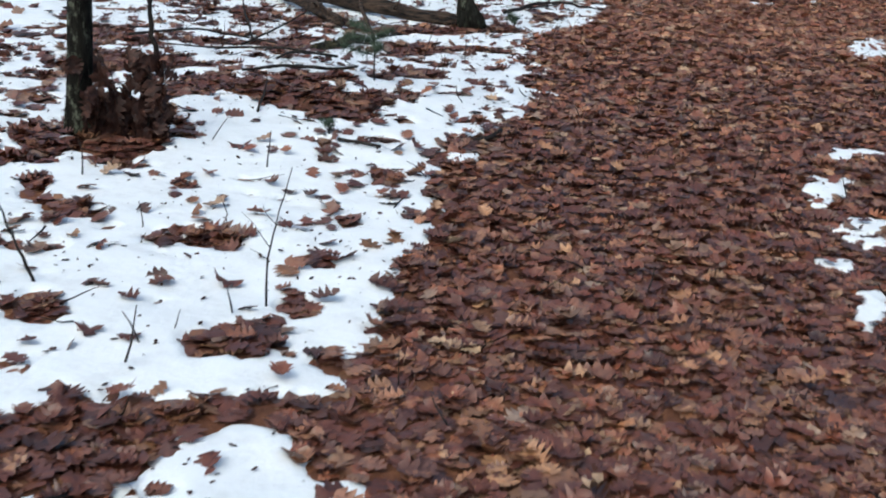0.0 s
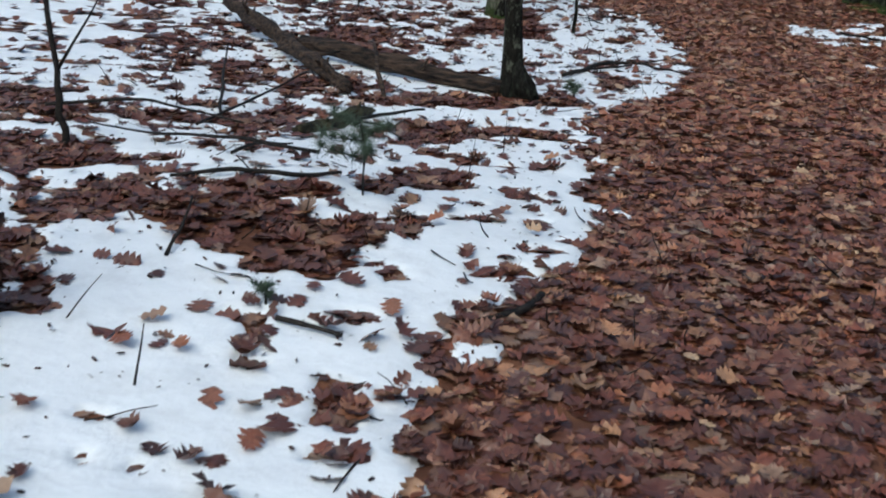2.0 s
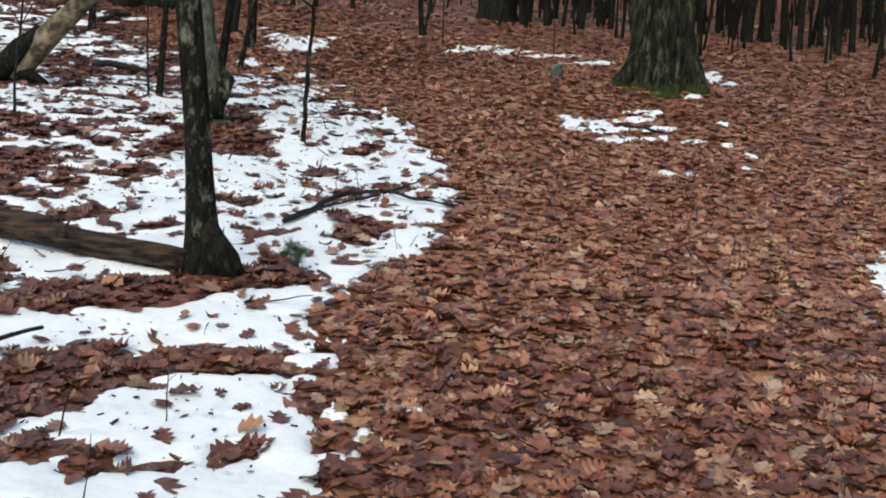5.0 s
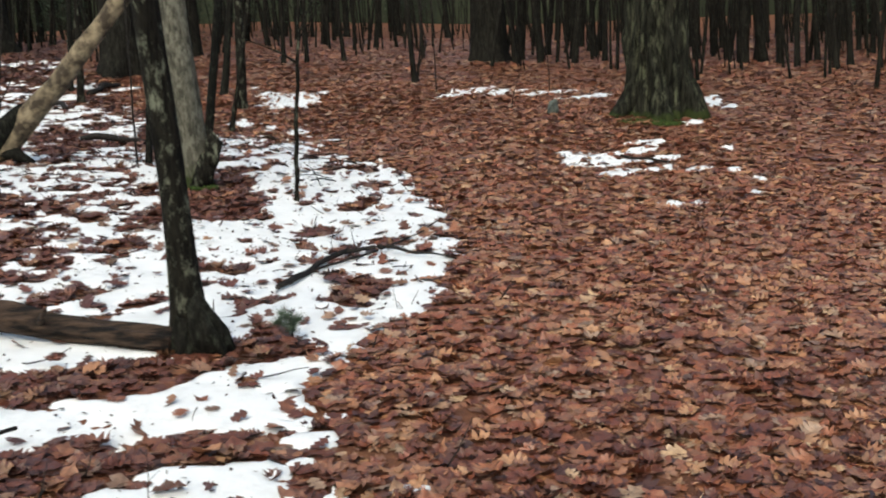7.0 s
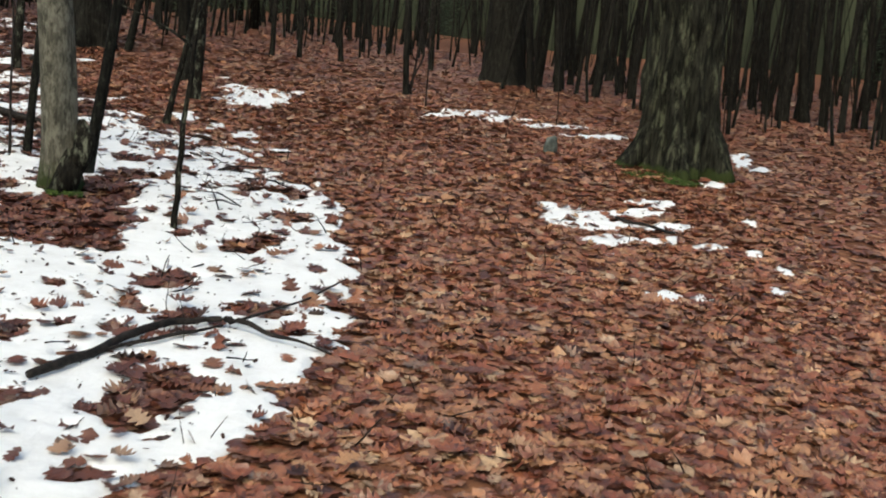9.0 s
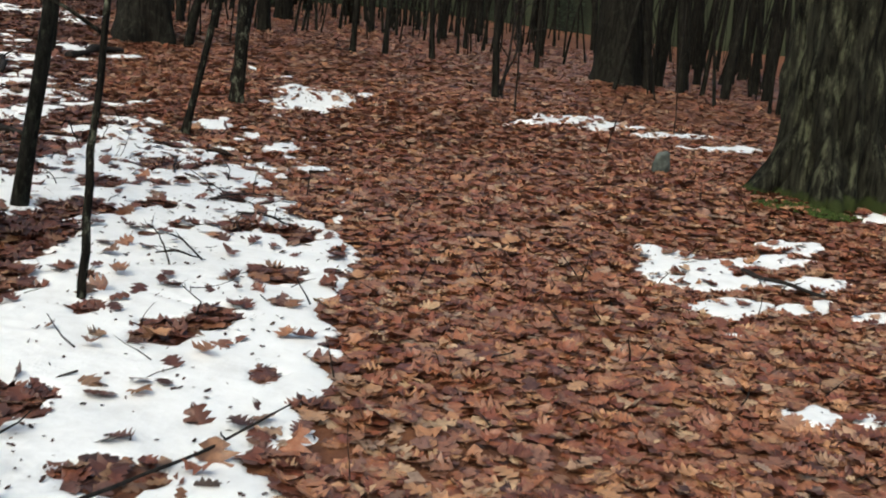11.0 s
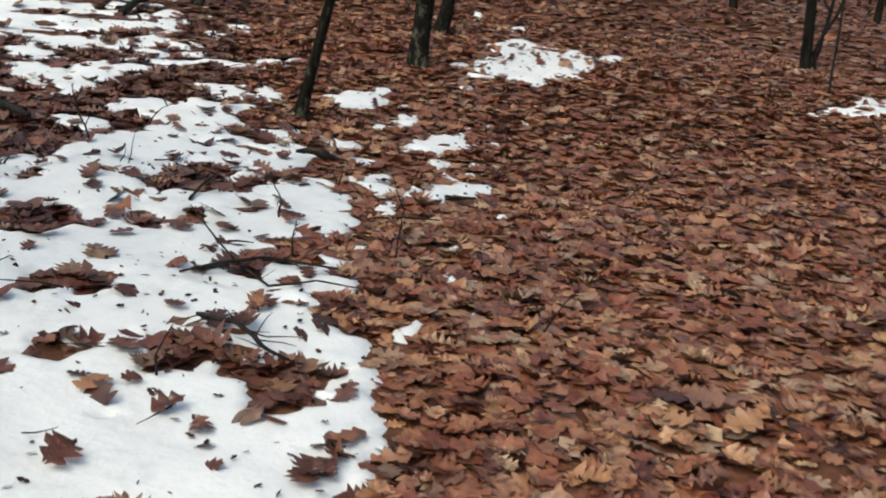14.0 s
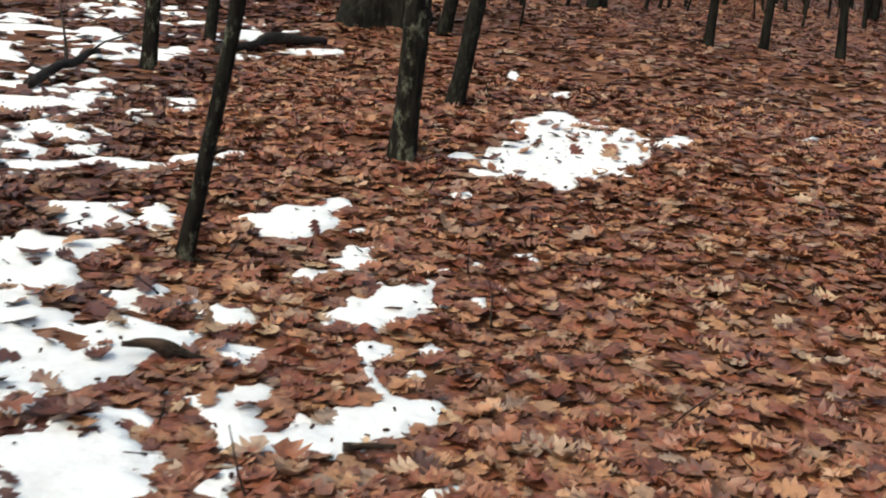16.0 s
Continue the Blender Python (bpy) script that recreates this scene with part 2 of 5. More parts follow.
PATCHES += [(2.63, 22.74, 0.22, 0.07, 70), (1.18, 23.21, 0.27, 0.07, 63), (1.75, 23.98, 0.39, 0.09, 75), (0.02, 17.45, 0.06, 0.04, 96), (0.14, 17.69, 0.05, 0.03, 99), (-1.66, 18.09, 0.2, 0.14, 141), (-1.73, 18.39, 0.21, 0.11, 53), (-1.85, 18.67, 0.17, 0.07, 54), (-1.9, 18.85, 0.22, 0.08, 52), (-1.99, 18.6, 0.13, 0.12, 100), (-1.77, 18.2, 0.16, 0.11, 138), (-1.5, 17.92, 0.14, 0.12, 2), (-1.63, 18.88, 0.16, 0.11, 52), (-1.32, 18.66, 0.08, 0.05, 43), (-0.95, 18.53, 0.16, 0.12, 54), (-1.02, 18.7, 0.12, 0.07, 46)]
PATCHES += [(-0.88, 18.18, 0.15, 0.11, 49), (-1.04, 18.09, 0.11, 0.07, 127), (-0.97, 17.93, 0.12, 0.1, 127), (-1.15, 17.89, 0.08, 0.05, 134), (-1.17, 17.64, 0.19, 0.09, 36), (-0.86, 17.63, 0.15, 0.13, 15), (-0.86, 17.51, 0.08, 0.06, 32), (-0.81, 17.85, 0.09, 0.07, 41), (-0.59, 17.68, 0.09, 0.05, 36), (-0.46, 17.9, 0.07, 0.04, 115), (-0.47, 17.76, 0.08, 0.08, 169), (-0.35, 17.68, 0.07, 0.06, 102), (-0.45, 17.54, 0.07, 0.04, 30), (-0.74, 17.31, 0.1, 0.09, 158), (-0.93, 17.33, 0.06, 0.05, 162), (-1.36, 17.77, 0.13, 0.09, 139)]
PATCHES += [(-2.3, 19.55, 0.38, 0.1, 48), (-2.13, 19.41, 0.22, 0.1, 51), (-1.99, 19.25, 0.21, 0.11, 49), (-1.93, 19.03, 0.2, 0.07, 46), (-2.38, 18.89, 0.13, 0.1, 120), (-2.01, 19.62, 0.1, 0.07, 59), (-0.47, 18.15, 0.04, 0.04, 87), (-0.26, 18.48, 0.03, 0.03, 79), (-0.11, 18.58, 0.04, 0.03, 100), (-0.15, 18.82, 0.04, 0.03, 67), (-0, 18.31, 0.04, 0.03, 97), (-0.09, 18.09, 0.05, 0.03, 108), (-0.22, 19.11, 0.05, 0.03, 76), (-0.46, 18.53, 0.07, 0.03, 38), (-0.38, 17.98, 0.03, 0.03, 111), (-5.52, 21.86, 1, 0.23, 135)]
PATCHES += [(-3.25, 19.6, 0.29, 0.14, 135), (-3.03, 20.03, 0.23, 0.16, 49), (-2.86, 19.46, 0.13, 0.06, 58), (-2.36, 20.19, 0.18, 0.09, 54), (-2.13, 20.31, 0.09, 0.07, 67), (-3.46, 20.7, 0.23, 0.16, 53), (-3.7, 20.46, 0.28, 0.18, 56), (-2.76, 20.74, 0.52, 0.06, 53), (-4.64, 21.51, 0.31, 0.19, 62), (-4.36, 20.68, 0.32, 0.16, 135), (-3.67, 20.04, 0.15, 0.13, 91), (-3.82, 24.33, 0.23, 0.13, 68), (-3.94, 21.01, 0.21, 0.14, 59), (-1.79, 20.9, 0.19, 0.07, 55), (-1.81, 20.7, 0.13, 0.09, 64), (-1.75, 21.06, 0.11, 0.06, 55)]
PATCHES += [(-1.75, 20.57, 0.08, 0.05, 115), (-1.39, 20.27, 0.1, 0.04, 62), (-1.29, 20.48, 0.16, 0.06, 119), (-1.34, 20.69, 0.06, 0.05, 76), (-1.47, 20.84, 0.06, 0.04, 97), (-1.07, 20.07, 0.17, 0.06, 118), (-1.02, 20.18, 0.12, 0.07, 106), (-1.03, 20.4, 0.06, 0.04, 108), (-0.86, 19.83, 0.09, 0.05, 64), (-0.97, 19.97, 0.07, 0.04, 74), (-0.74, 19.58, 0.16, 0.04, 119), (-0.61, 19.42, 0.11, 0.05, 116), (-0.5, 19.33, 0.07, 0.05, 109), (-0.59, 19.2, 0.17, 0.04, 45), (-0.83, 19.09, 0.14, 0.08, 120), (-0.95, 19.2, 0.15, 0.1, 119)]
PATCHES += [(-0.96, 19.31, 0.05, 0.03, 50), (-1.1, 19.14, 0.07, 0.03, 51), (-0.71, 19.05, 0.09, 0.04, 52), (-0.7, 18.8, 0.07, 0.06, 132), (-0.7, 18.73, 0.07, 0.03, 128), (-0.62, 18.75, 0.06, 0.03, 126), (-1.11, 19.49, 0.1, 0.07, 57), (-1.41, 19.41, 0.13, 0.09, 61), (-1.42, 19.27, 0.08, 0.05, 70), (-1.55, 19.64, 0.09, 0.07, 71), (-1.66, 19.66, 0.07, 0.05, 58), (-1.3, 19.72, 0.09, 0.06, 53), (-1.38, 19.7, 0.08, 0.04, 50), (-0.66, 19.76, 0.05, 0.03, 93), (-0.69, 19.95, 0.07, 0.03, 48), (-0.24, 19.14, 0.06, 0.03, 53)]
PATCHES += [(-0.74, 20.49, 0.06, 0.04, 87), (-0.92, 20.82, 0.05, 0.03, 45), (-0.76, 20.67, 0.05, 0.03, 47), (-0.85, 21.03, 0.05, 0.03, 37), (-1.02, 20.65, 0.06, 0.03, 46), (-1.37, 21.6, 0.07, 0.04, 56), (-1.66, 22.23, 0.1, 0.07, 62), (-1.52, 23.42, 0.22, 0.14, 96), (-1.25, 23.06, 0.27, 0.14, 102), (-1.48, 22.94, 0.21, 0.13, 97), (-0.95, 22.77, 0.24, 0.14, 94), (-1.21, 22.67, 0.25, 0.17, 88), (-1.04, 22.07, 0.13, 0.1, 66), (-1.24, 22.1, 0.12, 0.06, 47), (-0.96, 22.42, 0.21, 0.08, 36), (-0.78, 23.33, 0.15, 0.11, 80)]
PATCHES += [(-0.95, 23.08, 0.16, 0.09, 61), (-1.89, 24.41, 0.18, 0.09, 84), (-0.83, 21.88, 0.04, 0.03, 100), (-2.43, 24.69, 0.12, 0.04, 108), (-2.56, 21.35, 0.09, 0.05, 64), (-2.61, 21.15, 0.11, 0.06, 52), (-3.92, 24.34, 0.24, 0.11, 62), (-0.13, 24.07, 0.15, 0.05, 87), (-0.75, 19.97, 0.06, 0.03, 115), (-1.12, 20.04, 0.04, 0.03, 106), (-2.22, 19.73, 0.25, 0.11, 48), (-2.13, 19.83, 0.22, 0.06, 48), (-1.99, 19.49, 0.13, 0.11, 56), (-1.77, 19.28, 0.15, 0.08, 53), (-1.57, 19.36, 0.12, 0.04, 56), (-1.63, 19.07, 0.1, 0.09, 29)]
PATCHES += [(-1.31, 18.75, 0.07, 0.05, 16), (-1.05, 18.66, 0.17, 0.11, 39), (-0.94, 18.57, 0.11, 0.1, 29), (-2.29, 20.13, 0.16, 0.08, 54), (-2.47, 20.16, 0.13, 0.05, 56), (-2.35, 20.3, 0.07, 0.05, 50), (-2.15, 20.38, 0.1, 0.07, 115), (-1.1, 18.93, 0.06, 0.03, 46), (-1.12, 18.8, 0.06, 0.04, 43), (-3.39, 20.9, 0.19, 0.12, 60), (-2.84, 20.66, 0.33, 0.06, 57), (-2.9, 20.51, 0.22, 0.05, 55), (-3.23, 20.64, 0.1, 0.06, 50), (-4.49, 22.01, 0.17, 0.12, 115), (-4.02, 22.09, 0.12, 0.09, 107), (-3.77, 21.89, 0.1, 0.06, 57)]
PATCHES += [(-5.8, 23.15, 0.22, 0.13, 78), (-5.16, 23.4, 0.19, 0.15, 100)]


def spot(x, y, e):
    """Squared distance from the middle of an ellipse, 1 on its rim."""
    a, b, rx, ry, turn = e
    c, s = math.cos(radians(turn)), math.sin(radians(turn))
    u, v = (x - a) * c + (y - b) * s, (y - b) * c - (x - a) * s
    return (u / rx) ** 2 + (v / ry) ** 2


def snow_depth(x, y):
    """Over 0 where snow still lies; larger is thicker."""
    x, y = np.asarray(x, float), np.asarray(y, float)
    wx = x + 0.05 * value_noise(x * 4, y * 4, 21) + 0.04 * value_noise(x * 12, y * 12, 23) + 0.025 * value_noise(x * 29, y * 29, 25)
    wy = y + 0.05 * value_noise(x * 4, y * 4, 22) + 0.04 * value_noise(x * 12, y * 12, 24) + 0.025 * value_noise(x * 29, y * 29, 26)
    broad = 0.35 * value_noise(x * 1.3, y * 1.3, 11) + 0.42 * value_noise(x * 3.4, y * 3.9, 12) + 0.5 * value_noise(x * 7, y * 8.5, 13)
    fine = 0.5 * value_noise(x * 9, y * 10.5, 17) + 0.35 * value_noise(x * 19, y * 22, 14) + 0.25 * value_noise(x * 41, y * 41, 15)
    inside = np.clip((np.interp(wy, EDGE_Y, EDGE_X) - wx) / 0.22 + 0.2, -2.5, 1.0)
    # whole snow beside the path, a thin torn cover away from it, mostly bare further on
    beside = np.clip((x - np.interp(y, (4, 8, 12, 17, 19), (-2.7, -2.3, -2.0, -1.6, -3.2))) / 0.5, 0, 1)
    gone = np.clip((y - 17.3) / 0.7, 0, 1)
    cover = beside * (0.42 - 0.85 * gone) + (1 - beside) * (0.12 - 0.2 * gone - 0.12 * np.clip((y - 21) / 1.5, 0, 1))
    s = np.minimum(inside, cover) + (0.75 - 0.5 * beside) * broad + 0.42 * fine
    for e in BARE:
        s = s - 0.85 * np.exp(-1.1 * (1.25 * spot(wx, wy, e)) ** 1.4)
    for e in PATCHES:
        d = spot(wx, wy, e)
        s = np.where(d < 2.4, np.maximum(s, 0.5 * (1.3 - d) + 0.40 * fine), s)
    return s


def snow_top(x, y, s):
    """Height of the snow's face, which dips under the leaves where it ends."""
    t = np.clip(s / 0.5, -0.6, 1)
    return land(x, y) + np.where(t > 0, 0.008 * np.minimum(t * 4, 1) + 0.013 * t * (2 - t), 0.05 * t)


def top_of_floor(x, y):
    """Height of what one would step on, snow included."""
    return np.maximum(snow_top(x, y, snow_depth(x, y)) - 0.004, land(x, y))


# ---- materials ----
def material(name, rough=0.8, spec=0.3):
    m = bpy.data.materials.new(name)
    m.use_nodes = True
    b = m.node_tree.nodes["Principled BSDF"]
    b.inputs["Roughness"].default_value = rough
    b.inputs["Specular IOR Level"].default_value = spec
    return m, m.node_tree.nodes, m.node_tree.links, b


def ramp(nodes, stops):
    r = nodes.new("ShaderNodeValToRGB")
    el = r.color_ramp.elements
    while len(el) < len(stops):
        el.new(0.5)
    for e, (p, c) in zip(el, stops):
        e.position, e.color = p, (*c, 1)
    return r


def textured(nodes, links, scale, stretch=(1, 1, 1), detail=6, rough=0.6, kind="noise"):
    tc, mp = nodes.new("ShaderNodeTexCoord"), nodes.new("ShaderNodeMapping")
    mp.inputs["Scale"].default_value = stretch
    tex = nodes.new("ShaderNodeTexNoise" if kind == "noise" else "ShaderNodeTexVoronoi")
    tex.inputs["Scale"].default_value = scale
    if kind == "noise":
        tex.inputs["Detail"].default_value, tex.inputs["Roughness"].default_value = detail, rough
    links.new(tc.outputs["Object"], mp.inputs["Vector"])
    links.new(mp.outputs["Vector"], tex.inputs["Vector"])
    return tex


def bump(nodes, links, source, target, strength, distance):
    b = nodes.new("ShaderNodeBump")
    b.inputs["Strength"].default_value, b.inputs["Distance"].default_value = strength, distance
    links.new(source, b.inputs["Height"])
    links.new(b.outputs["Normal"], target.inputs["Normal"])


def mix_colour(nodes, links, fac, a, b, mode="MIX"):
    m = nodes.new("ShaderNodeMix")
    m.data_type, m.blend_type = "RGBA", mode
    if isinstance(fac, float):
        m.inputs["Factor"].default_value = fac
    else:
        links.new(fac, m.inputs["Factor"])
    for socket, value in ((m.inputs[6], a), (m.inputs[7], b)):
        if isinstance(value, tuple):
            socket.default_value = (*value, 1)
        else:
            links.new(value, socket)
    return m.outputs[2]


def leaf_material(name, by_object, wet=False):
    m, n, l, b = material(name, 0.5, 0.6)
    if by_object:
        rnd = n.new("ShaderNodeObjectInfo").outputs["Random"]
    else:
        rnd = n.new("ShaderNodeNewGeometry").outputs["Random Per Island"]
    r = ramp(n, [(0.0, (0.10, 0.034, 0.021)), (0.14, (0.17, 0.051, 0.029)), (0.34, (0.225, 0.075, 0.039)), (0.5, (0.275, 0.105, 0.05)), (0.62, (0.185, 0.092, 0.066)),
                 (0.76, (0.33, 0.15, 0.075)), (0.88, (0.395, 0.213, 0.108)), (0.95, (0.28, 0.195, 0.145)), (1.0, (0.46, 0.31, 0.18))])
    if wet:
        r.color_ramp.elements[3].color, r.color_ramp.elements[5].color = (0.14, 0.046, 0.027, 1), (0.18, 0.068, 0.038, 1)
        r.color_ramp.elements[6].color, r.color_ramp.elements[2].color = (0.225, 0.11, 0.056, 1), (0.11, 0.036, 0.022, 1)
        r.color_ramp.elements[1].color, r.color_ramp.elements[0].color = (0.08, 0.027, 0.018, 1), (0.045, 0.019, 0.014, 1)
        r.color_ramp.elements[7].color, r.color_ramp.elements[8].color = (0.17, 0.105, 0.075, 1), (0.27, 0.155, 0.085, 1)
        r.color_ramp.elements[4].color = (0.10, 0.046, 0.035, 1)
    l.new(rnd, r.inputs["Fac"])
    grain = textured(n, l, 38, detail=4)
    g = ramp(n, [(0.32, (0.58, 0.53, 0.50)), (0.5, (0.95, 0.93, 0.92)), (0.68, (1.28, 1.27, 1.25))])
    l.new(grain.outputs["Fac"], g.inputs["Fac"])
    col = mix_colour(n, l, 1.0, r.outputs["Color"], g.outputs["Color"], "MULTIPLY")
    mottle = textured(n, l, 13, detail=5, rough=0.7)
    faded = ramp(n, [(0.52, (0, 0, 0)), (0.66, (0.5, 0.5, 0.5))])
    l.new(mottle.outputs["Fac"], faded.inputs["Fac"])
    col = mix_colour(n, l, faded.outputs["Color"], col, (0.12, 0.064, 0.045) if wet else (0.37, 0.222, 0.132))
    l.new(col, b.inputs["Base Color"])
    gloss = ramp(n, [(0.35, (0.28,) * 3), (0.7, (0.6,) * 3)])
    l.new(grain.outputs["Fac"], gloss.inputs["Fac"])
    l.new(gloss.outputs["Color"], b.inputs["Roughness"])
    bump(n, l, grain.outputs["Fac"], b, 0.35, 0.004)
    return m


def bark_material(name, dark, light, lichen=None, lichen_amount=0.5, moss=False, scale=1.0, spot_scale=15, spot_stretch=0.45):
    m, n, l, b = material(name, 0.9, 0.1)
    ridges = textured(n, l, 26 * scale, (1, 1, 0.16), 8, 0.65)
    base = ramp(n, [(0.40, dark), (0.62, light)])
    l.new(ridges.outputs["Fac"], base.inputs["Fac"])
    col = base.outputs["Color"]
    if lichen:
        spots = textured(n, l, spot_scale * scale, (1, 1, spot_stretch), 9, 0.75)
        mask = ramp(n, [(1 - lichen_amount - 0.04, (0, 0, 0)), (1 - lichen_amount + 0.1, (1, 1, 1))])
        l.new(spots.outputs["Fac"], mask.inputs["Fac"])
        col = mix_colour(n, l, mask.outputs["Color"], col, lichen)
    if moss:
        tc, sep = n.new("ShaderNodeTexCoord"), n.new("ShaderNodeSeparateXYZ")
        l.new(tc.outputs["Object"], sep.inputs["Vector"])
        patch = textured(n, l, 5, (1, 1, 1), 5)
        add = n.new("ShaderNodeMath")
        add.operation = "MULTIPLY_ADD"
        l.new(sep.outputs["Z"], add.inputs[0])
        add.inputs[1].default_value = -4.5 if moss is True else -moss
        l.new(patch.outputs["Fac"], add.inputs[2])
        mask = ramp(n, [(0.16, (0, 0, 0)), (0.34, (1, 1, 1))])
        l.new(add.outputs[0], mask.inputs["Fac"])
        col = mix_colour(n, l, mask.outputs["Color"], col, (0.028, 0.038, 0.012))
    l.new(col, b.inputs["Base Color"])
    bump(n, l, ridges.outputs["Fac"], b, 0.9, 0.02 / scale)
    return m


def earth_material():
    m, n, l, b = material("leaf_mould", 0.8, 0.3)
    a = textured(n, l, 9, detail=8, rough=0.7)
    r = ramp(n, [(0.3, (0.09, 0.035, 0.02)), (0.5, (0.16, 0.062, 0.031)), (0.62, (0.22, 0.09, 0.04)), (0.75, (0.28, 0.13, 0.058))])
    l.new(a.outputs["Fac"], r.inputs["Fac"])
    far = textured(n, l, 0.7, detail=3)
    g = ramp(n, [(0.35, (0.7, 0.7, 0.7)), (0.7, (1.1, 1.1, 1.1))])
    l.new(far.outputs["Fac"], g.inputs["Fac"])
    l.new(mix_colour(n, l, 1.0, r.outputs["Color"], g.outputs["Color"], "MULTIPLY"), b.inputs["Base Color"])
    bump(n, l, a.outputs["Fac"], b, 1.0, 0.03)
    return m


def snow_material():
    m, n, l, b = material("old_snow", 0.6, 0.25)
    a = textured(n, l, 5.5, detail=8, rough=0.7)
    r = ramp(n, [(0.30, (0.70, 0.715, 0.725)), (0.48, (0.80, 0.82, 0.835)), (0.72, (0.85, 0.87, 0.885))])
    l.new(a.outputs["Fac"], r.inputs["Fac"])
    specks = textured(n, l, 60, detail=5, rough=0.75)
    mask = ramp(n, [(0.66, (0, 0, 0)), (0.74, (0.55, 0.55, 0.55))])
    l.new(specks.outputs["Fac"], mask.inputs["Fac"])
    l.new(mix_colour(n, l, mask.outputs["Color"], r.outputs["Color"], (0.26, 0.19, 0.14)), b.inputs["Base Color"])
    grain = textured(n, l, 22, detail=8, rough=0.65)
    bump(n, l, grain.outputs["Fac"], b, 0.35, 0.02)
    return m


def plain_material(name, a, c, scale=20, rough=0.75, relief=0.01, stretch=(1, 1, 1)):
    m, n, l, b = material(name, rough, 0.25)
    t = textured(n, l, scale, stretch, 6)
    r = ramp(n, [(0.40, a), (0.64, c)])
    l.new(t.outputs["Fac"], r.inputs["Fac"])
    l.new(r.outputs["Color"], b.inputs["Base Color"])
    bump(n, l, t.outputs["Fac"], b, 0.7, relief)
    return m


LEAF, LEAF_PART = leaf_material("oak_leaves", False), leaf_material("oak_leaf_single", True)
LEAF_WET = leaf_material("soaked_oak_leaves", False, True)
EARTH, SNOW = earth_material(), snow_material()
BARK_OAK = bark_material("oak_bark", (0.004, 0.004, 0.003), (0.028, 0.028, 0.02), (0.10, 0.108, 0.068), 0.435, True, spot_scale=13, spot_stretch=0.22)
BARK_GREY = bark_material("grey_bark", (0.035, 0.034, 0.026), (0.105, 0.10, 0.078), (0.165, 0.16, 0.125), 0.5, 1.3, 1.5)
BARK_LICHEN = bark_material("lichen_bark", (0.004, 0.0035, 0.003), (0.016, 0.0145, 0.011), (0.16, 0.17, 0.125), 0.43, False, 2.0, 9)
BARK_DARK = bark_material("wet_bark", (0.004, 0.004, 0.003), (0.014, 0.013, 0.011), (0.035, 0.038, 0.028), 0.45, False, 2.2)
BARK_FAR = bark_material("far_bark", (0.006, 0.0055, 0.0045), (0.019, 0.018, 0.0145), (0.036, 0.037, 0.028), 0.43)
DEAD_WOOD = plain_material("rotten_wood", (0.005, 0.0035, 0.003), (0.075, 0.047, 0.031), 13, 0.8, 0.05, (0.4, 1.6, 2.4))
MOSSY_WOOD = plain_material("mossy_rotten_wood", (0.008, 0.007, 0.004), (0.07, 0.06, 0.028), 11, 0.85, 0.05)
PALE_WOOD = plain_material("barkless_wood", (0.04, 0.03, 0.02), (0.25, 0.2, 0.13), 9, 0.8, 0.02)
TWIG = plain_material("wet_twig", (0.006, 0.005, 0.0045), (0.026, 0.02, 0.016), 30)
NEEDLE = plain_material("pine_needles", (0.04, 0.06, 0.04), (0.10, 0.14, 0.09), 30, 0.6)
FAR_NEEDLE = plain_material("far_pine_needles", (0.012, 0.022, 0.012), (0.035, 0.052, 0.028), 3, 0.8)
DEAD_LEAF = plain_material("hanging_dead_leaves", (0.02, 0.009, 0.007), (0.065, 0.027, 0.018), 25, 0.55)
STONE = plain_material("grey_stone", (0.05, 0.06, 0.055), (0.13, 0.15, 0.138), 18, 0.7)
MOSS = plain_material("wet_moss", (0.02, 0.04, 0.008), (0.07, 0.105, 0.02), 45, 0.9, 0.02)
# backdrop colour: the shade deep in the woods is painted into these dark greens
DISTANCE = plain_material("painted_forest_dimness", (0.010, 0.013, 0.008), (0.045, 0.053, 0.031), 0.35, 1.0, 0.0, (1, 1, 0.18))


# ---- building helpers ----
def mesh_of(name, verts, faces, mat, smooth=True):
    me = bpy.data.meshes.new(name)
    me.from_pydata([tuple(v) for v in np.asarray(verts).tolist()], [], faces)
    me.materials.append(mat)
    if smooth:
        me.polygons.foreach_set("use_smooth", [True] * len(me.polygons))
    me.update()
    return me


def fast_mesh(name, verts, tris, mat, smooth=False):
    """One mesh from arrays of corners and triangles."""
    me = bpy.data.meshes.new(name)
    verts, tris = np.asarray(verts, np.float32), np.asarray(tris, np.int32)
    me.vertices.add(len(verts))
    me.vertices.foreach_set("co", verts.ravel())
    me.loops.add(tris.size)
    me.loops.foreach_set("vertex_index", tris.ravel())
    me.polygons.add(len(tris))
    me.polygons.foreach_set("loop_start", np.arange(0, tris.size, 3, dtype=np.int32))
    if smooth:
        me.polygons.foreach_set("use_smooth", np.ones(len(tris), bool))
    me.materials.append(mat)
    me.update(calc_edges=True)
    return me


def part(name, mesh, parent, label="", place=(0, 0, 0)):
    ob = new(name, mesh)
    ob.parent = parent
    ob.location = place
    return tagged(ob, label)


def thing(name, place, label, category, group="", kind=""):
    ob = new(name)
    ob.location = place
    return tagged(ob, label, category, group, kind)


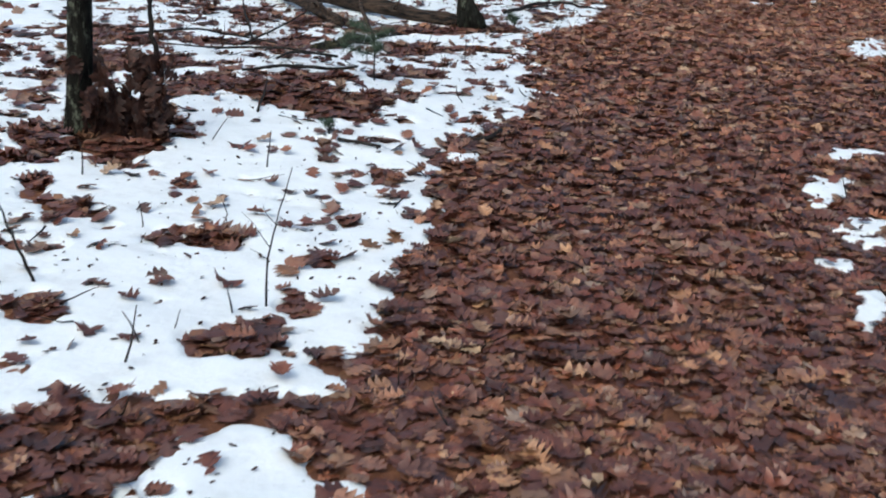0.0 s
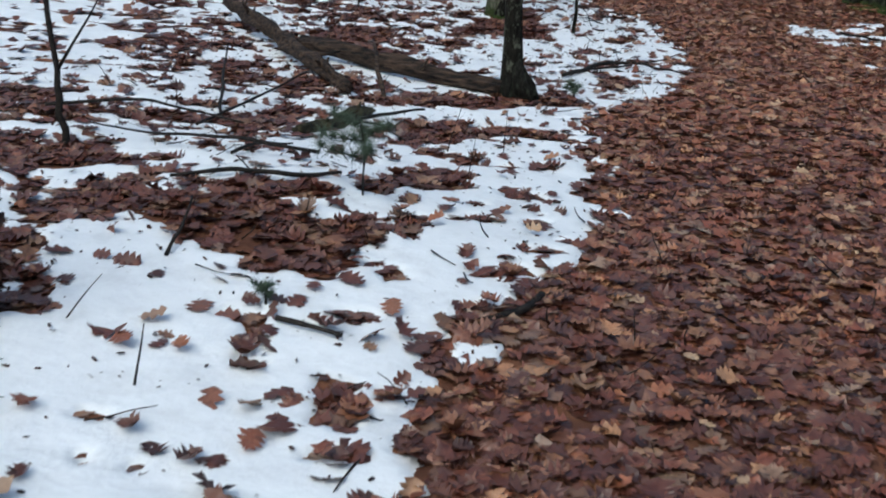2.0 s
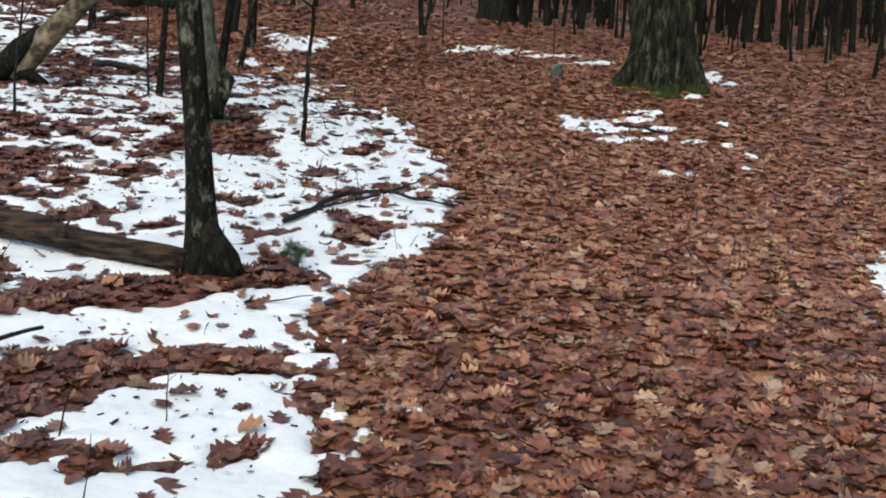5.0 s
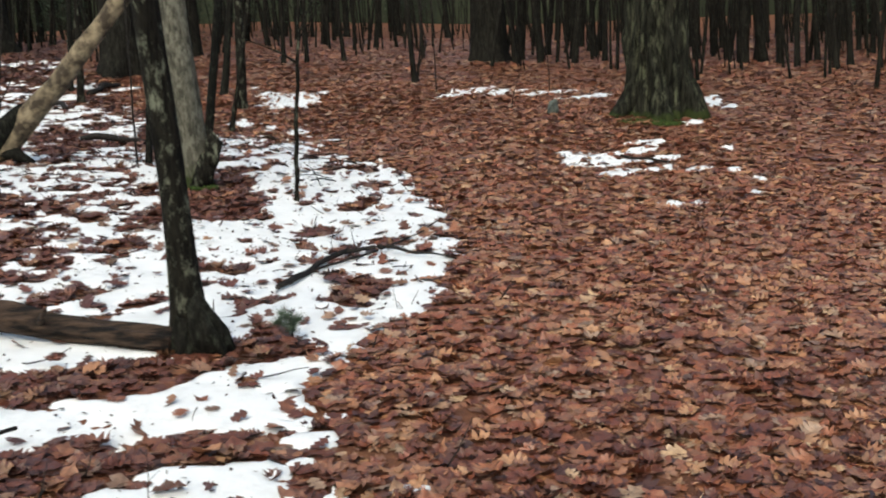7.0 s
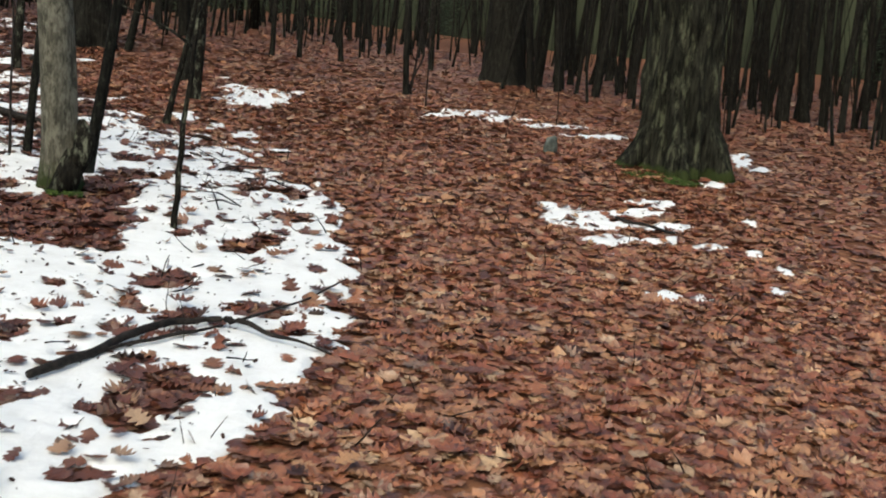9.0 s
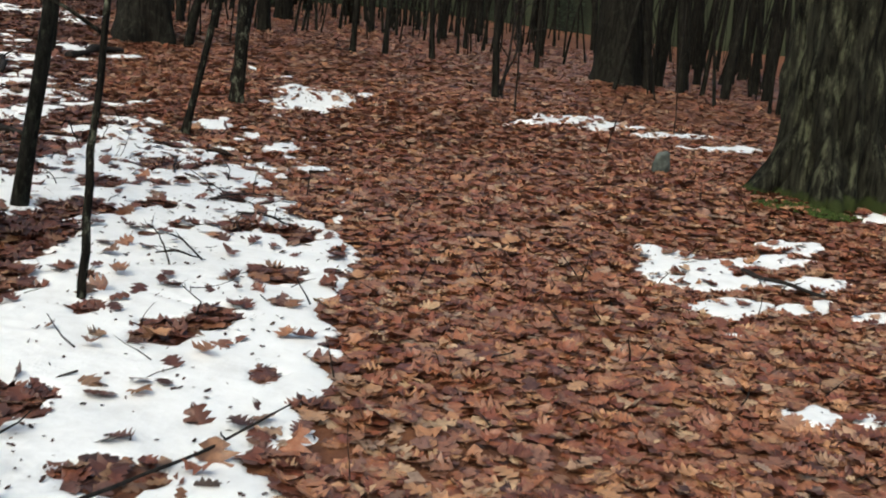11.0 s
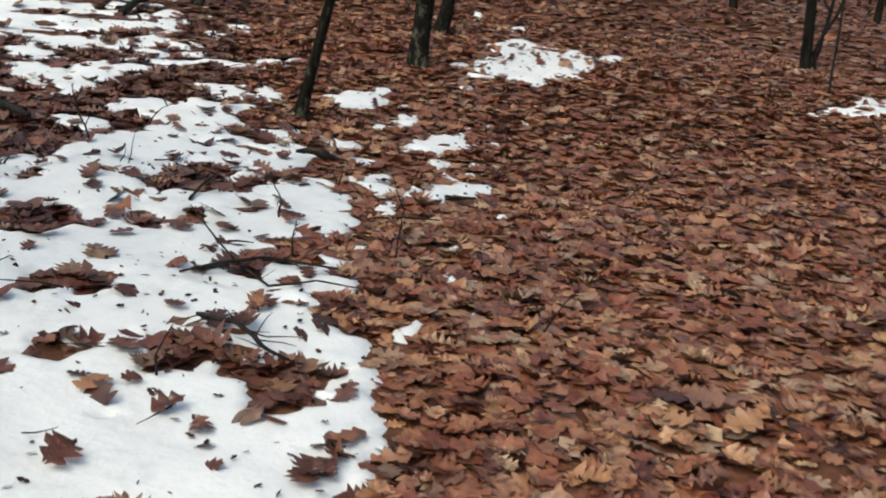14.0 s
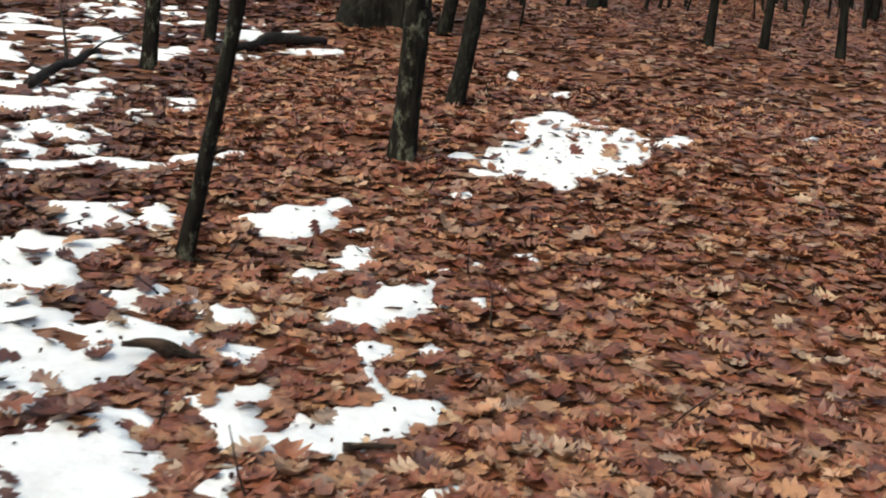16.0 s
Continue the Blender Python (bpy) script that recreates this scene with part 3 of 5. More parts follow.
def tube(points, radii, sides=10, uneven=0.08, seed=1, flare=None, ridge=0.0, cap=True):
    """A round limb along points. flare: lobes of a root collar on the lowest ring on."""
    pts, rad = np.asarray(points, float), np.asarray(radii, float)
    way = np.gradient(pts, axis=0)
    way /= np.linalg.norm(way, axis=1)[:, None]
    ref = np.array([0.0, 1.0, 0.0]) if abs(way[0][1]) < 0.8 else np.array([1.0, 0.0, 0.0])
    ang = np.linspace(0, 2 * np.pi, sides, endpoint=False)
    verts = []
    run = np.r_[0, np.cumsum(np.linalg.norm(np.diff(pts, axis=0), axis=1))]
    for k, (p, w) in enumerate(zip(pts, way)):
        a = np.cross(w, ref)
        a /= np.linalg.norm(a)
        b = np.cross(w, a)
        r = rad[k] * (1 + uneven * value_noise(np.cos(ang) * 1.6 + seed * 7.3, np.sin(ang) * 1.6 + run[k] / (6 * rad[0] + 1e-6), seed))
        if ridge:
            r = r * (1 + ridge * value_noise(ang * sides / 18, np.full(sides, run[k] * 3.0) + 0.6 * np.sin(ang * 5), seed + 9) * 1.0)
        if flare:
            drop = math.exp(-max(run[k] - 0.25, 0) / flare[1])
            r = r * (1 + flare[0] * drop * (0.75 + 0.5 * np.cos(ang * flare[2] + seed) + 0.4 * value_noise(np.cos(ang) * 2 + seed, np.sin(ang) * 2, seed + 5)))
        verts.append(p + np.cos(ang)[:, None] * a * r[:, None] + np.sin(ang)[:, None] * b * r[:, None])
    n = len(pts)
    verts = np.concatenate(verts)
    faces = [(k * sides + i, k * sides + (i + 1) % sides, (k + 1) * sides + (i + 1) % sides, (k + 1) * sides + i) for k in range(n - 1) for i in range(sides)]
    if cap:
        faces += [tuple(range(sides))[::-1], tuple(range((n - 1) * sides, n * sides))]
    return verts, faces


def joined(pieces):
    verts, faces, at = [], [], 0
    for v, f in pieces:
        verts.append(np.asarray(v))
        faces += [tuple(i + at for i in q) for q in f]
        at += len(v)
    return np.concatenate(verts), faces


def wander(start, direction, length, steps, rng, wobble=0.08, rise=0.0):
    p, d = np.array(start, float), np.array(direction, float)
    d /= np.linalg.norm(d)
    out = [p.copy()]
    for _ in range(steps):
        d = d + rng.normal(0, wobble, 3) + (0, 0, rise)
        d /= np.linalg.norm(d)
        p = p + d * length / steps
        out.append(p.copy())
    return np.array(out)


def limb_mesh(start, direction, length, radius, mat, rng, twigs=4):
    main = wander(start, direction, length, 7, rng, 0.12, 0.03)
    pieces = [tube(main, np.linspace(radius, radius * 0.25, 8), 7, 0.1, int(rng.integers(99)))]
    for _ in range(twigs):
        k = int(rng.integers(2, 7))
        d = main[k] - main[k - 1] + rng.normal(0, 0.5, 3) * np.linalg.norm(main[k] - main[k - 1])
        pieces.append(tube(wander(main[k], d, length * rng.uniform(0.25, 0.5), 4, rng, 0.15, 0.03), np.linspace(radius * 0.4, radius * 0.1, 5), 5, 0.1, 3))
    return mesh_of("limb", *joined(pieces), mat)


def tree(x, y, radius, lean, height, mat, label, flare=(0.8, 0.22, 3), sides=18, limbs=4, bend=0.0, seed=1, ridge=0.0, name="tree", group="", base=None, fine=0.12, first_limb=0.38):
    """A bare forest tree: trunk with root collar and some limbs above head height."""
    rng = np.random.default_rng(seed)
    root = thing(name, (x, y, float(land(x, y)) if base is None else base), label, "tree", group)
    zs = np.concatenate([[-0.25], np.arange(-0.05, 2.6, fine), np.linspace(2.7, height, 12)])
    off = np.stack([lean[0] * zs + bend * np.sin(zs * 1.1) * 0.12, lean[1] * zs + bend * np.cos(zs * 0.9) * 0.08 - bend * 0.08, zs], 1)
    fade = np.clip((zs - 2.5) / 3, 0, 1)
    off[:, :2] += fade[:, None] * rng.normal(0, 0.12, 2)
    rad = radius * (1.06 - 0.75 * np.clip(zs, 0, None) / height)
    part("trunk", mesh_of("trunk", *tube(off, rad, sides, 0.10, seed, flare, ridge), mat), root)
    for k in range(limbs):
        z = height * (first_limb + 0.55 * (k + rng.random() * 0.5) / max(limbs, 1))
        i = int(np.argmin(abs(zs - z)))
        a = rng.uniform(0, 2 * np.pi)
        part("limb", limb_mesh(off[i], (math.cos(a), math.sin(a), 0.7), height * rng.uniform(0.15, 0.28), radius * 0.42, mat, rng), root)
    return root


# ---- ground ----
def graded(lo, hi, near_lo, near_hi, fine, growth=1.25):
    mid = list(np.arange(near_lo, near_hi + fine / 2, fine))
    step, v = fine, near_lo
    left = []
    while v > lo:
        step *= growth
        v -= step
        left.append(v)
    step, v, right = fine, mid[-1], []
    while v < hi:
        step *= growth
        v += step
        right.append(v)
    return np.array(left[::-1] + mid + right)


gx, gy = graded(-150, 150, -5, 5, 0.12), graded(-80, 220, 1.5, 27, 0.12)
GX, GY = np.meshgrid(gx, gy)
nx, ny = len(gx), len(gy)
quad = (np.arange(ny - 1)[:, None] * nx + np.arange(nx - 1)[None]).ravel()
tris = np.concatenate([np.stack([quad, quad + 1, quad + nx + 1], 1), np.stack([quad, quad + nx + 1, quad + nx], 1)])
ground = new("ground", fast_mesh("ground", np.stack([GX, GY, land(GX, GY)], -1).reshape(-1, 3), tris, EARTH, True))
tagged(ground, "dark brown leaf mould of the forest floor", "ground", kind="structure")


def snow_sheet(x0, x1, y0, y1, step):
    xs, ys = np.arange(x0, x1 + step / 2, step), np.arange(y0, y1 + step / 2, step)
    X, Y = np.meshgrid(xs, ys)
    s = snow_depth(X, Y)
    Z = snow_top(X, Y, s) - 0.003 + 0.005 * value_noise(X * 6, Y * 6, 31) * (s > 0)
    m, n = len(xs), len(ys)
    q = (np.arange(n - 1)[:, None] * m + np.arange(m - 1)[None])
    keep = np.maximum(np.maximum(s[:-1, :-1], s[1:, :-1]), np.maximum(s[:-1, 1:], s[1:, 1:])) > -0.12
    q = q[keep]
    t3 = np.concatenate([np.stack([q, q + 1, q + m + 1], 1), np.stack([q, q + m + 1, q + m], 1)])
    used, inverse = np.unique(t3, return_inverse=True)
    return np.stack([X, Y, Z], -1).reshape(-1, 3)[used], inverse.reshape(-1, 3)


sheets = [snow_sheet(-3.6, 3.9, 2.0, 21.6, 0.026), snow_sheet(-8.4, -3.6, 2.0, 21.6, 0.06), snow_sheet(-8.4, 5.9, 21.6, 28.0, 0.05), snow_sheet(-20, -8.4, -8, 28, 0.16), snow_sheet(-8.4, 3.9, -8, 2.0, 0.1)]
at, sv, st = 0, [], []
for v, t in sheets:
    sv.append(v), st.append(t + at)
    at += len(v)
snow = new("snow", fast_mesh("snow", np.concatenate(sv), np.concatenate(st), SNOW, True))
tagged(snow, "thin patchy white snow thawing on fallen leaves", "snow", kind="stuff")


# ---- fallen oak leaves ----
def leaf_shape(seed, lobes=3):
    """A lobed oak leaf 1 long, with midrib, curl and cupped lobes."""
    rng = np.random.default_rng(seed)
    verts, faces = [], []
    ribs = np.linspace(0.08, 0.86, lobes + 1)
    curl, cup, twist = rng.uniform(-0.7, 1.0), rng.uniform(-1.2, 1.9), rng.uniform(-0.7, 0.7)

    def put(s, w):
        z = curl * (s - 0.5) ** 2 + cup * w * w + twist * w * (s - 0.5) + rng.normal(0, 0.03)
        verts.append((s - 0.5, w, z))
        return len(verts) - 1
    mid = [put(s, 0.0) for s in ribs]
    for side in (1, -1):
        env = lambda s: 0.40 * math.sin(math.pi * (0.12 + 0.8 * s)) * rng.uniform(0.85, 1.15)
        inner = [put(s, side * (0.035 if k in (0,) else 0.40 * env(s))) for k, s in enumerate(ribs)]
        for k in range(lobes):
            s = ribs[k] * 0.35 + ribs[k + 1] * 0.65
            a, b = put(s, side * env(s)), put(s + 0.07, side * env(s) * 0.72)
            ring = [mid[k], inner[k], a, b, inner[k + 1], mid[k + 1]]
            ring = ring if side < 0 else ring[::-1]
            faces += [(ring[0], ring[i], ring[i + 1]) for i in range(1, 5)]
        tip = put(0.99, side * 0.02)
        faces.append((mid[-1], inner[-1], tip) if side < 0 else (mid[-1], tip, inner[-1]))
    return np.array(verts), np.array(faces)


def rough_leaf(seed):
    rng = np.random.default_rng(seed)
    v = np.array([(-0.5, 0, 0), (-0.15, 0.3, 0.05), (0.1, 0.16, 0.0), (0.25, 0.28, 0.06), (0.5, 0, 0.03), (0.25, -0.28, 0.06), (0.1, -0.16, 0), (-0.15, -0.3, 0.05)])
    v[:, 2] *= rng.uniform(-2, 3)
    return v, np.array([(0, 7, 1), (7, 6, 1), (6, 2, 1), (6, 5, 2), (5, 3, 2), (5, 4, 3)])


SHAPES = [leaf_shape(40 + k, 3 + k % 2) for k in range(10)]
FAR_SHAPES = [rough_leaf(80 + k) for k in range(4)]


def turned(a, tilt, to):
    """Rotations: by a about z, after a tilt towards the way to."""
    ca, sa, o, i = np.cos(a), np.sin(a), np.zeros_like(a), np.ones_like(a)
    rz = np.stack([np.stack([ca, -sa, o], -1), np.stack([sa, ca, o], -1), np.stack([o, o, i], -1)], -2)
    ax, ay, c, s = np.cos(to), np.sin(to), np.cos(tilt), np.sin(tilt)
    k = np.stack([np.stack([o, o, ay], -1), np.stack([o, o, -ax], -1), np.stack([-ay, ax, o], -1)], -2)
    return (np.eye(3) + s[:, None, None] * k + (1 - c)[:, None, None] * (k @ k)) @ rz


def strewn(xy, z, size, tilt, shapes, rng):
    """Leaves at the places given, as corners and triangles."""
    n = len(xy)
    rot = turned(rng.uniform(0, 2 * np.pi, n), tilt, rng.uniform(0, 2 * np.pi, n))
    pick = rng.integers(0, len(shapes), n)
    verts, tris, at = [], [], 0
    for k, (v, f) in enumerate(shapes):
        here = np.where(pick == k)[0]
        if not len(here):
            continue
        form = v[None] * size[here, None, None] * np.stack([np.ones(len(here)), rng.uniform(0.8, 1.15, len(here)), rng.uniform(-0.6, 1.5, len(here))], -1)[:, None]
        w = np.einsum("nij,nkj->nki", rot[here], form)
        w[:, :, :2] += xy[here][:, None]
        w[:, :, 2] += z[here][:, None]
        verts.append(w.reshape(-1, 3))
        tris.append((f[None] + (np.arange(len(here)) * len(v))[:, None, None]).reshape(-1, 3) + at)
        at += len(here) * len(v)
    return np.concatenate(verts), np.concatenate(tris)


rng = np.random.default_rng(5)


def litter(name, x0, x1, y0, y1, per_m2, shapes, size, label, inside=None):
    n = int((x1 - x0) * (y1 - y0) * per_m2)
    xy = np.stack([rng.uniform(x0, x1, n), rng.uniform(y0, y1, n)], 1)
    if inside is not None:
        xy = xy[inside(xy)]
    s = snow_depth(xy[:, 0], xy[:, 1])
    clump = value_noise(xy[:, 0] * 2.6, xy[:, 1] * 2.6, 51) * 0.6 + value_noise(xy[:, 0] * 7, xy[:, 1] * 7, 52) * 0.6
    worn = 1 - 0.5 * np.clip(value_noise(xy[:, 0] * 1.9, xy[:, 1] * 1.5, 57) + value_noise(xy[:, 0] * 5, xy[:, 1] * 5, 58) * 0.5 - 0.55, 0, 0.5) * 2
    chance = np.where(s < -0.25, worn, np.where(s < 0.02, 0.8, np.where(s < 0.14, 0.2, 0.03 + 0.14 * np.clip(clump - 0.40, 0, 1) * 2)))
    keep = rng.random(len(xy)) < chance
    xy, s = xy[keep], s[keep]
    n = len(xy)
    on_snow = s > 0.02
    tucked = (s > -0.25) & ~on_snow & (rng.random(n) < 0.65)
    z = top_of_floor(xy[:, 0], xy[:, 1]) + np.where(on_snow, rng.uniform(0.004, 0.02, n), rng.uniform(0.004, 0.028, n) * (0.8 + 0.6 * value_noise(xy[:, 0] * 3, xy[:, 1] * 3, 61)))
    z = np.where(tucked, land(xy[:, 0], xy[:, 1]) + rng.uniform(0.002, 0.008, n), z)
    tilt = np.abs(rng.normal(0, np.where(on_snow, 0.45, np.where(tucked, 0.05, 0.18)), n))
    big = rng.uniform(*size, n)
    soaked = xy[:, 0] < np.interp(xy[:, 1], EDGE_Y, EDGE_X) + rng.normal(0, 0.12, n)
    soaked |= rng.random(n) < 0.08 + 0.68 * np.clip((12 - xy[:, 1]) / 5, 0, 1) * (xy[:, 0] > -1.2)
    if soaked.any():
        mesh = fast_mesh(name, *strewn(xy[soaked], z[soaked], 1.05 * big[soaked], tilt[soaked], shapes, rng), LEAF_WET, False)
        tagged(new(name, mesh), "soaked dark red oak leaves on the ground", "leaf litter", kind="stuff")
    mesh = fast_mesh(name, *strewn(xy[~soaked], z[~soaked], big[~soaked], tilt[~soaked], shapes, rng), LEAF, False)
    return tagged(new(name, mesh), label, "leaf litter", kind="stuff")


near = litter("leaf_litter", -3.9, 4.2, 2.2, 25.0, 620, SHAPES, (0.062, 0.14), "wet brown fallen oak leaves covering the forest floor")
litter("leaf_litter", -8.5, -3.9, 5.0, 28.0, 130, FAR_SHAPES, (0.1, 0.18), "brown oak leaves lying among thawing snow")
litter("leaf_litter", 4.2, 9.5, 8.0, 28.0, 150, FAR_SHAPES, (0.1, 0.18), "brown oak leaves on the slope below the path")
litter("leaf_litter", -14.0, 14.0, 25.0, 44.0, 150, FAR_SHAPES, (0.09, 0.17), "brown oak leaves under the distant woods", lambda p: (p[:, 1] > 28) | (abs(p[:, 0]) < 9.5))
litter("leaf_litter", -20.0, 16.0, -8.0, 30.0, 26, FAR_SHAPES, (0.12, 0.22), "brown oak leaves away from the path", lambda p: (p[:, 0] < -8.5) | (p[:, 0] > 9.5) | (p[:, 1] < 2.2))


def debris():
    """Crumbs of leaf and bark on the snow."""
    n = 60000
    xy = np.stack([rng.uniform(-4.2, 3.8, n), rng.uniform(2.2, 25, n)], 1)
    s = snow_depth(xy[:, 0], xy[:, 1])
    keep = (s > 0.02) & (rng.random(n) < np.where(s < 0.3, 0.5, 0.07 + 0.4 * np.clip(value_noise(xy[:, 0] * 2, xy[:, 1] * 2, 71), 0, 1)))
    xy = xy[keep]
    n = len(xy)
    mesh = fast_mesh("leaf_crumbs", *strewn(xy, top_of_floor(xy[:, 0], xy[:, 1]) + 0.006, rng.uniform(0.008, 0.034, n), np.abs(rng.normal(0, 0.6, n)), FAR_SHAPES, rng), DEAD_LEAF)
    return tagged(new("leaf_crumbs", mesh), "dark crumbs of leaf and bark on snow", "leaf crumbs", kind="stuff")


debris()


# ---- trees along the path ----
tree(-2.56, 5.84, 0.062, (0.08, 0.0), 7.5, BARK_LICHEN, "slender dark tree with lichen beside dead brown leaves", (0.35, 0.12, 3), 16, 3, 0.2, 11)
tree(-0.93, 11.2, 0.061, (-0.068, 0.0), 8.0, BARK_LICHEN, "slim lichen-spotted tree with a swollen dark base", (0.75, 0.2, 2), 22, 3, 0.35, 12, 0.04, fine=0.06)
tree(-1.58, 15.86, 0.112, (-0.055, 0.0), 11.0, BARK_GREY, "smooth grey tree with a mossy foot and scar", (0.35, 0.2, 3), 24, 4, 0.1, 13, 0.02, fine=0.08)
tree(-1.62, 16.6, 0.043, (0.15, 0.0), 6.5, BARK_DARK, "thin dark leaning tree", (0.3, 0.12, 3), 12, 2, 0.1, 14)
tree(-2.24, 17.17, 0.03, (0.08, 0.0), 6.5, BARK_DARK, "thin dark straight tree", (0.3, 0.12, 3), 12, 2, 0.15, 15)
tree(-4.19, 15.03, 0.072, (0.05, 0.0), 8.0, BARK_DARK, "dark tree standing in patchy snow", (0.3, 0.15, 3), 14, 3, 0.1, 16)
tree(-1.79, 20.05, 0.029, (0.19, 0.01), 7.0, BARK_LICHEN, "slim dark tree leaning over brown leaves", (0.35, 0.12, 3), 14, 2, 0.25, 17)
tree(-1.85, 21.9, 0.062, (0.02, 0.0), 8.5, BARK_LICHEN, "dark tree with pale green lichen near its foot", (0.45, 0.16, 3), 18, 3, 0.2, 18, 0.03)
tree(-2.27, 23.4, 0.053, (0.12, 0.05), 8.5, BARK_DARK, "dark leaning tree behind its neighbour", (0.35, 0.15, 3), 14, 3, 0.1, 19)
tree(-4.3, 26.1, 0.30, (0.03, 0.0), 15.0, BARK_FAR, "stout dark old tree with spreading roots", (0.7, 0.35, 4), 40, 5, 0.0, 20, 0.05)
tree(-3.65, 26.0, 0.055, (0.18, 0.02), 7.0, BARK_DARK, "thin dark leaning tree", (0.3, 0.12, 3), 12, 2, 0.1, 21)
tree(-4.22, 22.75, 0.05, (0.05, 0.02), 7.0, BARK_LICHEN, "thin greenish tree by a fallen branch", (0.3, 0.12, 3), 12, 2, 0.1, 22)
tree(-4.67, 24.0, 0.042, (0.07, 0.03), 6.5, BARK_DARK, "thin dark tree by a fallen branch", (0.3, 0.12, 3), 12, 2, 0.1, 23)
tree(2.27, 29.0, 0.33, (-0.02, 0.0), 15.0, BARK_FAR, "thick dark tree at the edge of the woods", (0.4, 0.3, 4), 32, 4, 0.0, 24, 0.04)
tree(2.95, 29.8, 0.10, (0.08, 0.0), 10.0, BARK_FAR, "dark tree at the edge of the woods", (0.3, 0.2, 3), 14, 3, 0.0, 25)
tree(-8.4, 32.4, 0.38, (-0.04, 0.0), 15.0, BARK_FAR, "thick dark tree far back in the woods", (0.5, 0.3, 4), 30, 4, 0.0, 26, 0.04)

# the large oak beside the path
oak = tree(3.50, 20.05, 0.365, (-0.035, 0.0), 16.0, BARK_OAK, "massive old oak with furrowed bark and mossy spreading roots", (0.45, 0.30, 5), 110, 6, 0.0, 31, 0.16, name="oak_tree", fine=0.05)


for way, thick in ((((-0.2, -0.05, 0.7), (-0.32, -0.08, 0.36), (-0.45, -0.12, 0.12), (-0.68, -0.2, -0.08)), (0.08, 0.14, 0.12, 0.05)),
                   (((0.22, -0.12, 0.5), (0.32, -0.2, 0.22), (0.46, -0.3, -0.08)), (0.1, 0.14, 0.08)),
                   (((-0.05, -0.28, 0.45), (-0.1, -0.38, 0.18), (-0.16, -0.5, -0.08)), (0.1, 0.14, 0.08))):
    p = np.array(way)
    f = np.linspace(0, len(p) - 1, 12)
    p = np.stack([np.interp(f, range(len(p)), p[:, k]) for k in range(3)], 1)
    part("root", mesh_of("root", *tube(p, np.interp(f, range(len(thick)), thick), 16, 0.2, 3, None, 0.15), BARK_OAK), oak)


def moss_patch(x, y, rx, ry, seed, label):
    rng = np.random.default_rng(seed)
    n = 420
    a, r = rng.uniform(0, 2 * np.pi, n), np.sqrt(rng.random(n))
    px, py = x + rx * r * np.cos(a), y + ry * r * np.sin(a)
    h = rng.uniform(0.012, 0.04, n)
    z = land(px, py) + 0.02
    w = 0.012
    b = rng.uniform(0, 2 * np.pi, n)
    dx, dy = w * np.cos(b), w * np.sin(b)
    v = np.stack([np.stack([px - dx, py - dy, z], -1), np.stack([px + dx, py + dy, z], -1), np.stack([px + rng.normal(0, 0.012, n), py + rng.normal(0, 0.012, n), z + h], -1),
                  np.stack([px - dy, py + dx, z], -1)], 1)
    t = (np.array([(0, 1, 2), (1, 3, 2), (3, 0, 2)])[None] + (np.arange(n) * 4)[:, None, None]).reshape(-1, 3)
    return tagged(new("moss", fast_mesh("moss", v.reshape(-1, 3), t, MOSS)), label, "moss", kind="stuff")


moss_patch(3.12, 19.42, 0.3, 0.13, 1, "bright green moss at the oak's foot")
moss_patch(3.4, 19.3, 0.2, 0.1, 2, "bright green moss at the oak's foot")
moss_patch(-1.5, 15.68, 0.12, 0.06, 3, "green moss at the grey tree's foot")

# the swollen foot of the slim tree by the log
collar = joined([tube([(0.02, -0.02, 0.30), (0.07, -0.03, 0.18), (0.11, -0.03, 0.08), (0.16, -0.02, -0.04)], [0.025, 0.06, 0.08, 0.06], 20, 0.55, 6, None, 0.3),
                 tube([(0.0, -0.03, 0.16), (-0.04, -0.06, 0.05), (-0.07, -0.09, -0.06)], [0.05, 0.065, 0.05], 18, 0.5, 7, None, 0.3)])
part("root_collar", mesh_of("root_collar", *collar, BARK_DARK), bpy.data.objects["tree.001"], "dark knobbly swollen root collar")

# the scar on the grey tree's foot
scar = joined([tube([(0.1, -0.06, 0.10), (0.15, -0.08, 0.24), (0.17, -0.08, 0.38), (0.14, -0.06, 0.5)], [0.04, 0.078, 0.08, 0.02], 14, 0.45, 4), tube([(0.06, -0.1, 0.02), (0.1, -0.1, 0.16), (0.08, -0.07, 0.3)], [0.085, 0.075, 0.03], 12, 0.4, 5)])
burl = part("burl", mesh_of("burl", *scar, BARK_LICHEN), bpy.data.objects["tree.002"], "rough mossy burl with a dark hollow")


